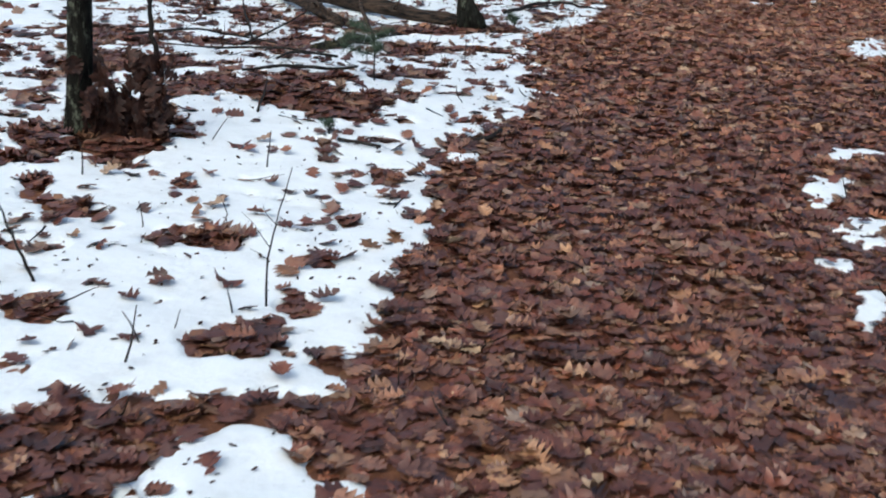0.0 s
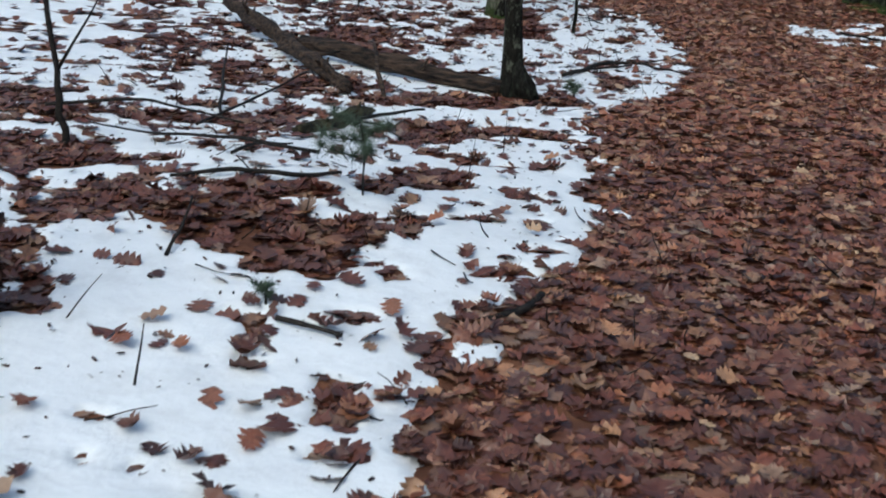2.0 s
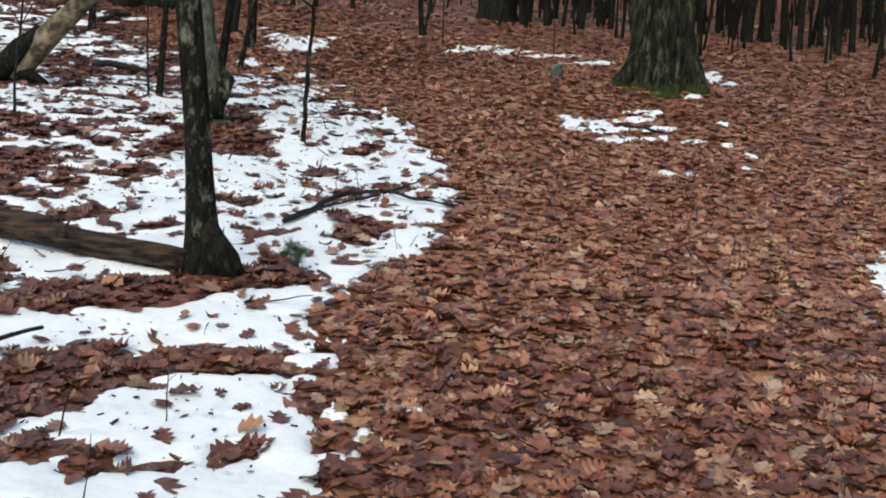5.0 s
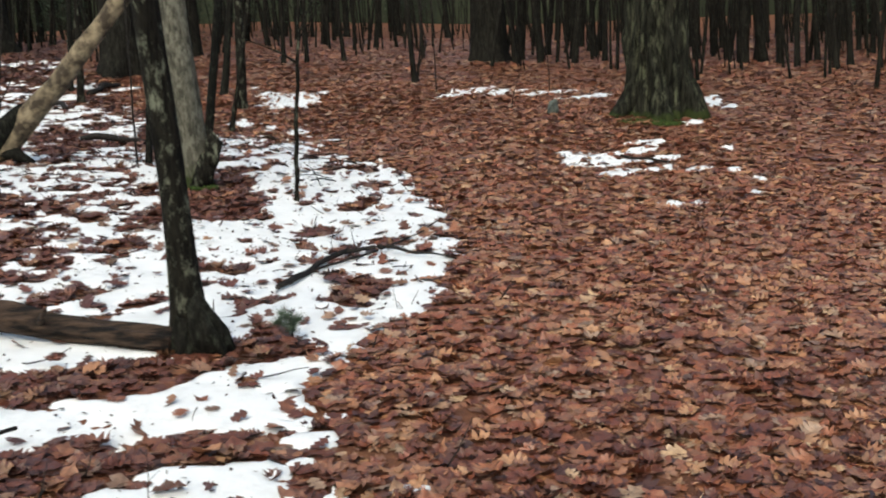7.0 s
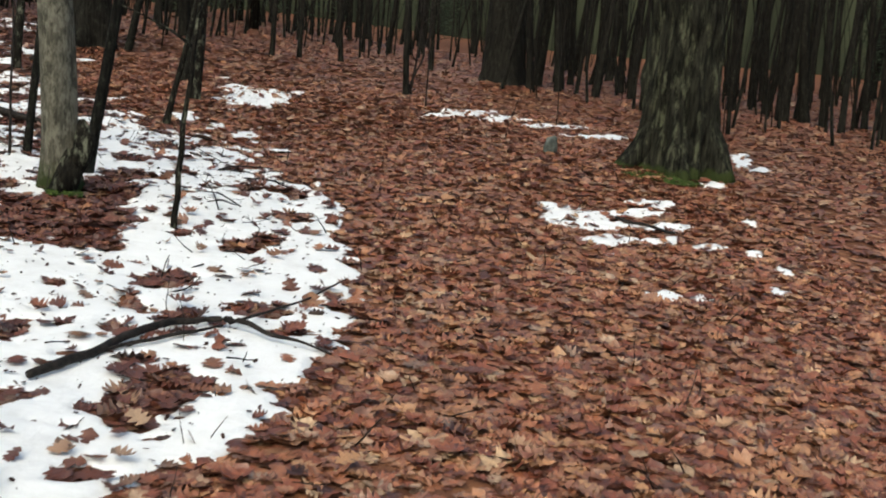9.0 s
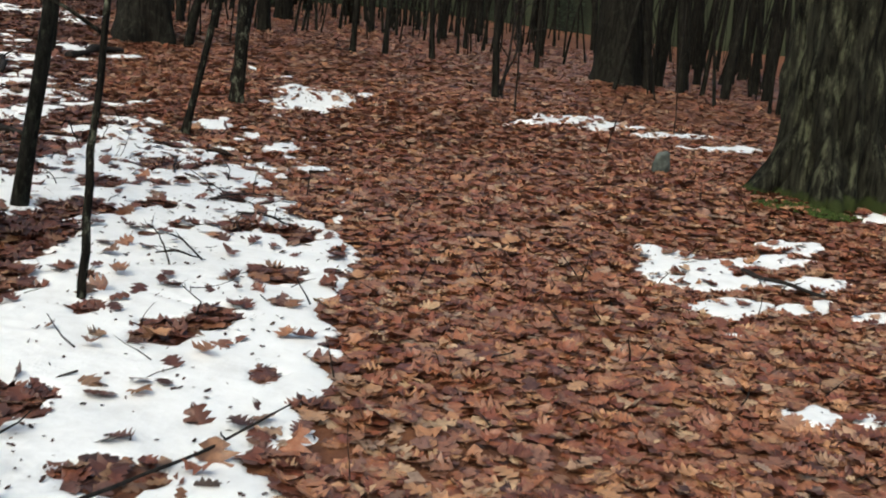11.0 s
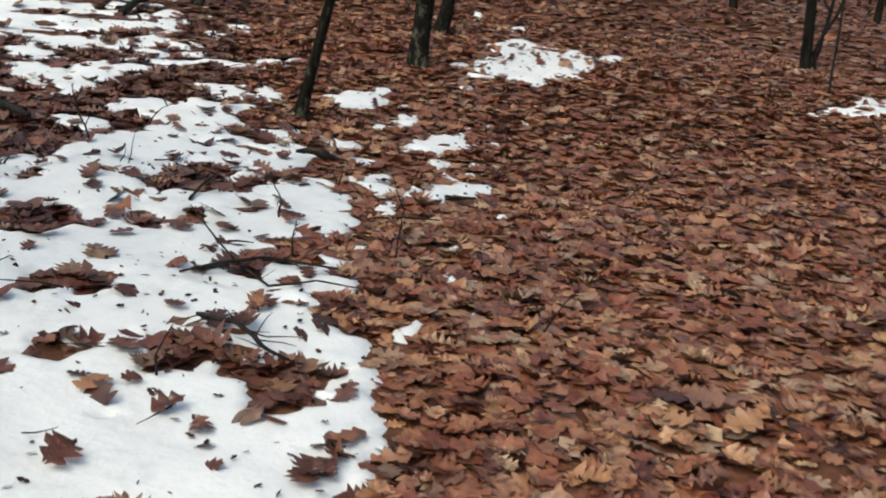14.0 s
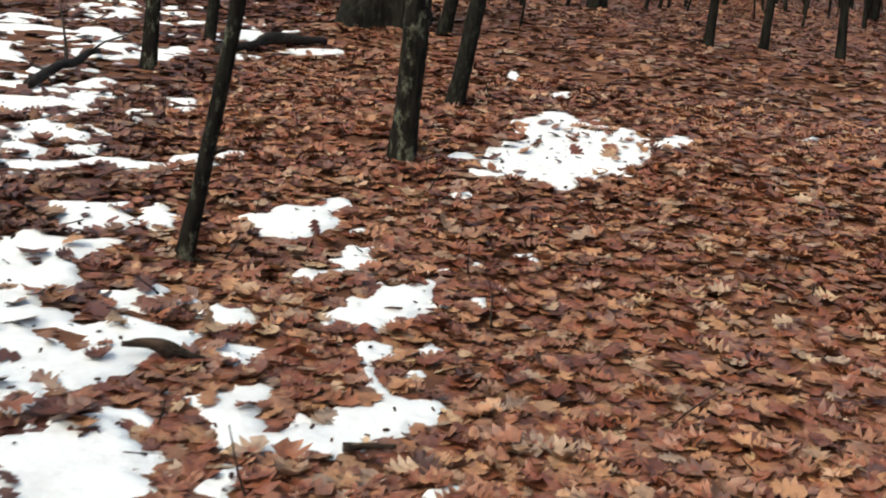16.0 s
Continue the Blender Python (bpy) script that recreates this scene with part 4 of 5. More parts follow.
# ---- saplings, stems and twigs ----
def stem(x, y, points, radius, mat, label, twigs=3, seed=1, name="sapling", category="sapling", lift=0.0):
    """A thin woody shoot through the given points above its foot."""
    rng = np.random.default_rng(seed)
    root = thing(name, (x, y, float(top_of_floor(x, y)) - 0.01 + lift), label, category)
    p = np.array([(0, 0, -0.06 - lift)] + list(points), float)
    fine = np.stack([np.interp(np.linspace(0, len(p) - 1, len(p) * 3), range(len(p)), p[:, k]) for k in range(3)], 1)
    fine[1:, :2] += rng.normal(0, radius * 0.35, (len(fine) - 1, 2))
    part("stem", mesh_of("stem", *tube(fine, np.linspace(radius, radius * 0.35, len(fine)), 7, 0.1, seed), mat), root)
    span = float(np.linalg.norm(p[-1] - p[0]))
    for _ in range(twigs):
        k = int(rng.integers(len(fine) // 3, len(fine) - 1))
        d = (rng.normal(0, 0.6), rng.normal(0, 0.6), 0.7)
        part("twig", mesh_of("twig", *tube(wander(fine[k], d, min(span * rng.uniform(0.12, 0.3), 0.5), 3, rng, 0.18), np.linspace(radius * 0.45, radius * 0.15, 4), 5, 0.1, seed), mat), root)
    return root


stem(-0.69, 15.2, [(0.025, 0, 0.4), (0.06, 0, 0.9), (0.11, 0, 1.5), (0.2, 0, 2.6), (0.35, 0.1, 4.2)], 0.021, BARK_LICHEN, "thin straight sapling standing in snow", 5, 41)
stem(-2.87, 7.99, [(-0.02, 0, 0.2), (-0.04, 0, 0.45), (-0.07, 0, 0.8), (-0.1, 0, 1.6), (0.0, 0, 2.6)], 0.021, TWIG, "thin dark crooked sapling in patchy snow", 3, 42)
stem(-3.1, 15.33, [(0.04, 0, 0.4), (0.12, 0, 0.9), (0.18, 0, 1.3), (0.3, 0, 2.2)], 0.013, TWIG, "thin dark sapling leaning in patchy snow", 4, 43)
stem(-2.32, 17.0, [(0.01, 0, 0.4), (0.03, 0, 1.2), (0.05, 0, 2.8)], 0.012, TWIG, "thin dark sapling beside a dark tree", 3, 44)
stem(0.64, 24.54, [(0.03, 0, 0.15), (0.08, 0, 0.5), (0.12, 0.02, 1.1), (0.2, 0, 2.5)], 0.022, TWIG, "crooked forked dark sapling beside the path", 5, 45)
stem(0.7, 24.4, [(-0.05, 0, 0.2), (0.12, 0, 0.6), (0.02, 0.02, 1.2), (-0.1, 0, 2.5)], 0.018, TWIG, "crooked dark sapling beside the path", 5, 46)
stem(0.88, 23.04, [(0.0, 0, 0.4), (-0.03, 0, 1.1), (-0.02, 0, 2.0)], 0.012, TWIG, "thin dark sapling beside the path", 4, 47)
stem(2.64, 23.6, [(0.0, 0, 0.25), (-0.03, 0, 0.65), (-0.02, 0, 1.4)], 0.009, TWIG, "thin bare shoot among leaves", 3, 48)
stem(1.78, 21.39, [(0.04, 0, 0.2), (0.1, 0, 0.4), (0.16, 0, 0.6)], 0.006, TWIG, "thin slanting bare shoot", 2, 49)
stem(-1.07, 3.96, [(0.01, 0, 0.18), (0.06, 0, 0.35), (0.12, 0.01, 0.55)], 0.005, TWIG, "thin bare shoot standing in snow", 3, 50)
stem(-1.87, 3.8, [(-0.05, 0, 0.1), (-0.09, 0, 0.2), (-0.14, 0, 0.36)], 0.008, TWIG, "dark slanting bare shoot", 2, 51)
stem(-1.75, 4.55, [(0.0, 0, 0.06), (-0.01, 0, 0.13)], 0.004, TWIG, "short bare shoot in the snow", 2, 52)
stem(-1.45, 4.75, [(0.01, 0, 0.05), (0.0, 0, 0.1)], 0.004, TWIG, "short forked shoot in the snow", 2, 53)
stem(-0.78, 9.3, [(0.01, 0, 0.12), (0.02, 0, 0.28)], 0.003, TWIG, "thin bare shoot standing in snow", 2, 54)
stem(-1.1, 9.1, [(0.05, 0, 0.15), (0.1, 0, 0.3)], 0.004, TWIG, "thin bare shoot standing in snow", 2, 55)
stem(-0.9, 8.6, [(0.03, 0, 0.1), (0.05, 0, 0.24)], 0.003, TWIG, "thin bare shoot standing in snow", 2, 56)
stem(-0.52, 15.87, [(-0.03, 0, 0.08), (-0.07, 0, 0.16), (-0.12, 0, 0.2)], 0.006, TWIG, "forked bare twig standing in snow", 3, 57)
stem(-0.2, 15.15, [(0.04, 0, 0.08), (-0.05, 0, 0.15)], 0.005, TWIG, "bare branched twig in the snow", 3, 58)
stem(-0.35, 13.4, [(0.0, 0, 0.08), (0.01, 0, 0.17)], 0.003, TWIG, "thin branched shoot in the snow", 4, 59)
stem(-0.18, 12.95, [(0.0, 0, 0.1), (-0.03, 0, 0.22)], 0.003, TWIG, "thin branched shoot in the snow", 3, 60)
stem(-0.92, 18.25, [(0.02, 0, 0.08), (-0.04, 0, 0.18)], 0.005, TWIG, "bare twig standing in snow", 2, 61)
stem(-0.62, 17.85, [(-0.01, 0, 0.08), (0.0, 0, 0.16)], 0.005, TWIG, "bare twig standing in leaves", 3, 62)
stem(-0.33, 18.1, [(0.0, 0, 0.1), (0.02, 0, 0.22)], 0.005, TWIG, "dark forked twig standing in leaves", 4, 63)
stem(-2.05, 18.6, [(-0.1, 0, 0.12), (-0.16, 0.02, 0.25)], 0.006, TWIG, "bare crooked twig in patchy snow", 4, 64)


def needle_tuft(points, count, length, rng):
    """Fine needles as thin three-sided blades."""
    v, t = [], []
    for p in points:
        for _ in range(count):
            d = rng.normal(0, 1, 3) + (0, 0, 0.5)
            d = d / np.linalg.norm(d) * length * rng.uniform(0.6, 1.1)
            s = np.cross(d, rng.normal(0, 1, 3))
            s = s / np.linalg.norm(s) * 0.0013
            n = len(v)
            v += [p - s, p + s, p + d, p + np.cross(s, d) / length]
            t += [(n, n + 1, n + 2), (n + 1, n + 3, n + 2), (n + 3, n, n + 2)]
    return np.array(v), t


def pine_seedling(x, y, height, seed, label):
    rng = np.random.default_rng(seed)
    root = thing("pine_seedling", (x, y, float(top_of_floor(x, y)) - 0.01), label, "pine seedling")
    p = np.array([(0, 0, -0.05), (0.0, 0, height * 0.3), (0.01, 0, height * 0.65), (-0.02, 0, height)])
    part("stem", mesh_of("stem", *tube(p, [0.006, 0.005, 0.004, 0.002], 6, 0.1, seed), TWIG), root)
    for k in range(6):
        a = k * 2.4 + seed
        z = height * (0.5 + 0.08 * k)
        tip = np.array([math.cos(a) * height * 0.45 - 0.12 * height, math.sin(a) * height * 0.45, z + height * 0.12])
        way = [np.array([0, 0, z]) * (1 - f) + tip * f for f in np.linspace(0, 1, 5)]
        shoot = part("shoot", mesh_of("shoot", *tube(way, np.linspace(0.003, 0.0015, 5), 5, 0.1, seed), TWIG), root)
        v, t = needle_tuft(way[1:], int(250 * height), min(0.085, 0.4 * height), rng)
        part("needles", fast_mesh("needles", v, t, NEEDLE), shoot, "long dark green pine needles")
    return root


pine_seedling(-1.25, 7.66, 0.36, 3, "small dark green pine seedling among snow")
pine_seedling(-0.47, 11.32, 0.15, 5, "tiny green pine seedling at a tree foot")
pine_seedling(-1.3, 6.35, 0.09, 6, "tiny green pine seedling in snow")


def dead_leaf_bush(x, y):
    """A low shoot that kept its withered leaves."""
    rng = np.random.default_rng(8)
    root = thing("dead_leaf_bush", (x, y, float(top_of_floor(x, y)) - 0.01), "low shrub with withered dark brown hanging leaves", "shrub")
    for k in range(9):
        way = wander((rng.normal(0, 0.08), rng.normal(0, 0.06), -0.04), (rng.normal(0, 0.3), rng.normal(0, 0.25), 1), rng.uniform(0.36, 0.55), 5, rng, 0.12)
        shoot = part("stem", mesh_of("stem", *tube(way, np.linspace(0.006, 0.002, 6), 5, 0.1, k), TWIG), root)
        v, t, at = [], [], 0
        for j in range(24):
            p = way[int(rng.integers(1, 6))] + rng.normal(0, 0.03, 3)
            f, tri = SHAPES[int(rng.integers(len(SHAPES)))]
            r = turned(rng.uniform(0, 6.28, 1), np.array([rng.uniform(1.1, 1.9)]), rng.uniform(0, 6.28, 1))[0]
            v.append((f * rng.uniform(0.09, 0.15)) @ r.T + p - (0, 0, 0.03))
            t.append(tri + at)
            at += len(f)
        part("leaves", fast_mesh("leaves", np.concatenate(v), np.concatenate(t), DEAD_LEAF), shoot, "withered hanging oak leaves")
    return root


dead_leaf_bush(-2.27, 5.9)


# ---- fallen wood ----
def fallen(name, points, radii, mat, label, sides=16, seed=1, uneven=0.18, category="log", stubs=0, flat_end=False):
    rng = np.random.default_rng(seed)
    p = np.array(points, float)
    t = np.linspace(0, len(p) - 1, len(p) * 6)
    fine = np.stack([np.interp(t, range(len(p)), p[:, k]) for k in range(3)], 1)
    fine += np.stack([(0.25 if category == "log" else 1.1) * np.mean(radii) * value_noise(t * 1.7, t * 0 + k * 9.1, seed) for k in range(3)], 1)
    rad = np.interp(t, range(len(p)), radii)
    root = thing(name, tuple(fine[0]), label, category)
    part("bole" if category == "log" else "branch", mesh_of("bole", *tube(fine - fine[0], rad, sides, uneven, seed, None, 0.3 if category == "log" else 0.1), mat), root)
    for k in range(stubs):
        i = int(rng.integers(3, len(fine) - 3))
        d = (rng.normal(0, 0.7), rng.normal(0, 0.7), rng.uniform(0.1, 0.9) if category == "log" else rng.uniform(-0.1, 0.35))
        part("branch_stub", mesh_of("branch_stub", *tube(wander(fine[i] - fine[0], d, (rng.uniform(1.5, 4.5) * rad[i] if category == "log" else rng.uniform(8, 22) * rad[i]), 3, rng, 0.15), np.linspace(rad[i] * 0.4, rad[i] * 0.1, 4), 7, 0.2, seed), mat), root)
    return root


def on_floor(x, y, up):
    return (x, y, float(top_of_floor(x, y)) + up)


fallen("fallen_log", [on_floor(-1.0, 11.12, 0.07), on_floor(-1.7, 11.3, 0.09), on_floor(-2.2, 11.5, 0.1), on_floor(-2.75, 11.8, 0.08)], (0.056, 0.06, 0.064, 0.058), DEAD_WOOD, "rotting brown log lying against a slim tree", 26, 71, stubs=3)
fallen("fallen_log", [on_floor(-1.98, 10.4, 0.05), on_floor(-2.45, 11.05, 0.1), on_floor(-3.1, 12.05, 0.14), on_floor(-3.9, 13.3, 0.16)], (0.04, 0.066, 0.062, 0.05), DEAD_WOOD, "splintered rotten log with peeling wood", 26, 72, 0.35, stubs=9)
fallen("fallen_log", [on_floor(-1.72, 10.0, 0.01), on_floor(-1.78, 9.72, 0.03), on_floor(-1.84, 9.35, 0.03), on_floor(-1.93, 8.95, 0.02)], (0.02, 0.044, 0.048, 0.03), MOSSY_WOOD, "short mossy rotten log among snow", 14, 73, 0.4, stubs=7)
leaning = fallen("leaning_dead_trunk", [on_floor(-3.68, 17.25, 0.06), (-3.0, 17.22, 0.98), (-2.33, 17.19, 1.78), (-1.2, 17.1, 3.1), (-0.6, 17.05, 3.7)], (0.115, 0.095, 0.085, 0.075, 0.06), PALE_WOOD, "pale barkless dead trunk leaning at a slant", 18, 74, 0.15)
foot = joined([tube([(-0.2, -0.05, -0.1), (-0.06, 0, 0.05), (0.14, 0, 0.26), (0.3, 0, 0.46)], [0.1, 0.17, 0.15, 0.06], 18, 0.4, 8, None, 0.3), tube([(-0.05, -0.05, 0.05), (-0.28, -0.1, 0.12), (-0.42, -0.12, 0.05)], [0.08, 0.06, 0.02], 12, 0.4, 9), tube([(0.0, 0.0, 0.02), (0.2, -0.08, 0.0), (0.36, -0.1, -0.08)], [0.09, 0.07, 0.03], 12, 0.4, 10)])
part("broken_foot", mesh_of("broken_foot", *foot, BARK_DARK), leaning, "dark broken root foot")
fallen("fallen_branch", [on_floor(-0.62, 12.28, 0.012), on_floor(-0.5, 12.56, 0.02), on_floor(-0.37, 12.86, 0.03), on_floor(-0.27, 13.1, 0.04), on_floor(-0.13, 13.19, 0.04), on_floor(0.0, 13.2, 0.04), on_floor(0.18, 13.08, 0.03), on_floor(0.46, 12.95, 0.02)],
       (0.016, 0.019, 0.018, 0.017, 0.015, 0.013, 0.009, 0.004), TWIG, "dark curved fallen branch lying across snow", 9, 75, category="branch")
fallen("fallen_branch", [on_floor(-0.47, 12.6, 0.02), on_floor(-0.33, 12.82, 0.02), on_floor(-0.2, 12.98, 0.02), on_floor(-0.04, 13.14, 0.03)], (0.007, 0.009, 0.009, 0.006), TWIG, "thin dark side shoot of a fallen branch", 8, 88, category="branch")
fallen("fallen_branch", [on_floor(-0.02, 13.2, 0.03), on_floor(0.12, 13.5, 0.04), on_floor(0.28, 13.85, 0.04), on_floor(0.43, 14.25, 0.05)], (0.008, 0.006, 0.005, 0.003), TWIG, "thin dark fork of a fallen branch", 7, 76, category="branch")
fallen("fallen_branch", [on_floor(-3.3, 18.9, 0.05), on_floor(-2.9, 18.75, 0.08), on_floor(-2.7, 18.72, 0.05), on_floor(-2.55, 18.7, 0.02)], (0.034, 0.035, 0.03, 0.02), TWIG, "dark fallen branch in patchy snow", 10, 77, category="branch")
fallen("fallen_branch", [on_floor(-4.3, 23.6, 0.04), on_floor(-4.2, 24.1, 0.07), on_floor(-4.05, 24.72, 0.04)], (0.05, 0.05, 0.03), TWIG, "dark fallen branch beside snow", 10, 78, category="branch")
fallen("fallen_branch", [on_floor(-4.15, 21.6, 0.03), on_floor(-4.4, 22.2, 0.07), on_floor(-4.65, 22.75, 0.04)], (0.03, 0.03, 0.02), TWIG, "dark fallen branch in patchy snow", 9, 79, category="branch", stubs=3)
fallen("fallen_branch", [on_floor(-1.78, 9.4, 0.04), on_floor(-1.6, 9.7, 0.06), on_floor(-1.38, 10.0, 0.07)], (0.012, 0.011, 0.008), TWIG, "straight dark stick over snow", 7, 80, category="branch")
fallen("fallen_branch", [on_floor(-1.76, 9.42, 0.05), on_floor(-1.55, 9.42, 0.05), on_floor(-1.36, 9.25, 0.02)], (0.009, 0.006, 0.004), TWIG, "thin dark stick over snow", 7, 81, category="branch")
fallen("fallen_branch", [on_floor(-0.52, 6.6, 0.02), on_floor(-0.35, 6.95, 0.03)], (0.018, 0.016), TWIG, "short dark stick on brown leaves", 8, 82, category="branch")
fallen("fallen_branch", [on_floor(-1.22, 6.25, 0.012), on_floor(-0.98, 6.2, 0.015)], (0.011, 0.009), TWIG, "short dark stick on snow", 8, 83, category="branch")
fallen("fallen_branch", [on_floor(2.45, 17.5, 0.03), on_floor(2.62, 17.3, 0.05), on_floor(2.85, 17.1, 0.04)], (0.011, 0.012, 0.01), TWIG, "dark stick lying over thawing snow", 8, 84, category="branch", stubs=2)
fallen("fallen_branch", [on_floor(-1.6, 8.15, 0.05), on_floor(-1.95, 8.05, 0.09), on_floor(-2.4, 8.1, 0.06), on_floor(-2.9, 8.3, 0.05)], (0.010, 0.009, 0.007, 0.004), TWIG, "dark fallen branch among leaves", 8, 86, category="branch", stubs=6)
fallen("fallen_branch", [on_floor(-3.3, 8.6, 0.05), on_floor(-2.8, 8.9, 0.12), on_floor(-2.2, 8.8, 0.06)], (0.010, 0.009, 0.006), TWIG, "dark fallen branch among patchy snow", 8, 87, category="branch", stubs=7)
fallen("fallen_branch", [on_floor(-1.4, 7.85, 0.03), on_floor(-1.62, 7.68, 0.03), on_floor(-1.85, 7.62, 0.03), on_floor(-2.1, 7.45, 0.03)], (0.008, 0.012, 0.011, 0.008), TWIG, "dark wet branch along a leaf hollow", 10, 89, category="branch", stubs=4)
fallen("fallen_branch", [on_floor(-1.74, 10.4, 0.0), on_floor(-1.85, 10.75, 0.11), on_floor(-2.0, 11.2, 0.24)], (0.016, 0.018, 0.014), DEAD_WOOD, "dead stick propped against a rotten log", 8, 90, category="branch")
fallen("fallen_branch", [on_floor(-2.46, 9.1, 0.02), on_floor(-2.62, 9.6, 0.06), on_floor(-2.85, 10.3, 0.1), on_floor(-3.05, 10.95, 0.16)], (0.010, 0.011, 0.009, 0.006), TWIG, "long dark stick over patchy snow", 8, 91, category="branch", stubs=2)
fallen("fallen_branch", [on_floor(-2.45, 8.7, 0.03), on_floor(-2.4, 9.4, 0.06), on_floor(-2.36, 10.1, 0.08), on_floor(-2.36, 10.6, 0.1)], (0.009, 0.009, 0.007, 0.005), TWIG, "long dark stick over patchy snow", 8, 92, category="branch", stubs=3)
fallen("fallen_branch", [on_floor(-2.0, 8.0, 0.02), on_floor(-1.93, 8.2, 0.04), on_floor(-1.8, 8.4, 0.04)], (0.009, 0.009, 0.005), TWIG, "short dark stick on snow", 8, 93, category="branch")
fallen("fallen_branch", [on_floor(-1.78, 6.62, 0.01), on_floor(-1.79, 6.8, 0.05), on_floor(-1.82, 7.0, 0.12)], (0.008, 0.007, 0.004), TWIG, "thin dark stick poking out of snow", 7, 94, category="branch")
fallen("fallen_branch", [on_floor(-1.04, 17.82, 0.10), on_floor(-0.84, 17.68, 0.05), on_floor(-0.71, 17.6, 0.03), on_floor(-0.53, 17.51, 0.02), on_floor(-0.4, 17.6, 0.02), on_floor(-0.26, 17.66, 0.03)], (0.0025, 0.0035, 0.0045, 0.0045, 0.0035, 0.002), TWIG, "thin bowed dark twig lying on snow", 7, 95, category="branch", stubs=3)
fallen("fallen_branch", [on_floor(-0.8, 17.46, 0.01), on_floor(-0.72, 17.59, 0.03)], (0.006, 0.004), TWIG, "short dark twig on snow", 7, 96, category="branch")
fallen("fallen_branch", [on_floor(-1.24, 18.12, 0.02), on_floor(-1.32, 18.35, 0.04), on_floor(-1.38, 18.56, 0.05)], (0.006, 0.006, 0.003), TWIG, "thin dark twig on leaves", 7, 97, category="branch", stubs=2)
fallen("fallen_branch", [on_floor(-0.62, 18.48, 0.04), on_floor(-0.5, 18.54, 0.045), on_floor(-0.36, 18.63, 0.04)], (0.005, 0.005, 0.003), TWIG, "thin dark twig on leaves", 7, 98, category="branch")
fallen("fallen_branch", [on_floor(-1.36, 19.2, 0.03), on_floor(-1.26, 19.27, 0.045), on_floor(-1.14, 19.36, 0.03)], (0.008, 0.022, 0.008), DEAD_WOOD, "short black rotten chunk of wood in leaves", 10, 85, 0.4, category="branch")
fallen("fallen_branch", [on_floor(-0.53, 19.12, 0.03), on_floor(-0.42, 19.2, 0.03)], (0.011, 0.006), DEAD_WOOD, "short dark rotten stick in leaves", 8, 99, 0.3, category="branch")
fallen("fallen_branch", [on_floor(-0.79, 19.36, 0.03), on_floor(-0.73, 19.44, 0.03)], (0.016, 0.008), DEAD_WOOD, "stubby black rotten stick in leaves", 8, 100, 0.4, category="branch")
fallen("fallen_branch", [on_floor(-0.55, 17.1, 0.03), on_floor(-0.4, 17.08, 0.05), on_floor(-0.28, 17.0, 0.05), on_floor(-0.16, 17.0, 0.03)], (0.005, 0.008, 0.007, 0.004), TWIG, "dark many-branched twig on snow", 7, 101, category="branch", stubs=9)
fallen("fallen_branch", [on_floor(-0.78, 17.36, 0.03), on_floor(-0.72, 17.52, 0.04), on_floor(-0.66, 17.7, 0.04), on_floor(-0.4, 17.75, 0.03)], (0.004, 0.007, 0.007, 0.003), TWIG, "dark forked twig on snow", 7, 102, category="branch", stubs=6)
fallen("fallen_branch", [on_floor(-0.62, 15.92, 0.03), on_floor(-0.53, 15.94, 0.05), on_floor(-0.42, 15.98, 0.03)], (0.004, 0.007, 0.003), TWIG, "dark forked twig on snow", 7, 103, category="branch", stubs=5)
fallen("fallen_branch", [on_floor(-0.76, 16.5, 0.02), on_floor(-0.58, 16.2, 0.05), on_floor(-0.4, 15.95, 0.03)], (0.003, 0.006, 0.005), TWIG, "slender forked twig on snow", 7, 104, category="branch", stubs=5)


def field_stone(x, y, w, h, seed):
    rng = np.random.default_rng(seed)
    bm = bmesh.new()
    bmesh.ops.create_icosphere(bm, subdivisions=3, radius=0.5)
    for v in bm.verts:
        n = noise.noise(v.co * 2.2 + Vector((seed, 0, 0)))
        v.co = Vector((v.co.x * w, v.co.y * w * 0.6, v.co.z * h)) * (1 + 0.25 * n)
    me = bpy.data.meshes.new("field_stone")
    bm.to_mesh(me)
    bm.free()
    me.materials.append(STONE)
    ob = new("field_stone", me)
    ob.matrix_world = pose(x, y, float(land(x, y)) + h * 0.3, 6, 0, 20)
    return tagged(ob, "small upright grey stone among brown leaves", "stone")


field_stone(2.21, 20.45, 0.17, 0.24, 5)


def twig_litter():
    rng = np.random.default_rng(15)
    pieces = []
    for _ in range(640):
        x, y = rng.uniform(-3.5, 3.0), rng.uniform(2.5, 24)
        p = np.array(on_floor(x, y, 0.025))
        d = np.array((rng.normal(), rng.normal(), rng.normal() * 0.12 if rng.random() < 0.6 else 1.2))
        n = rng.uniform(0.05, 0.22)
        pieces.append(tube(wander(p - (0, 0, 0.01), d, n, 3, rng, 0.15), np.linspace(0.0035, 0.0015, 4) * rng.uniform(0.6, 1.4), 5, 0.1, 1))
    return tagged(new("twig_litter", mesh_of("twig_litter", *joined(pieces), TWIG)), "small dark twigs strewn over leaves and snow", "twigs", kind="stuff")


twig_litter()

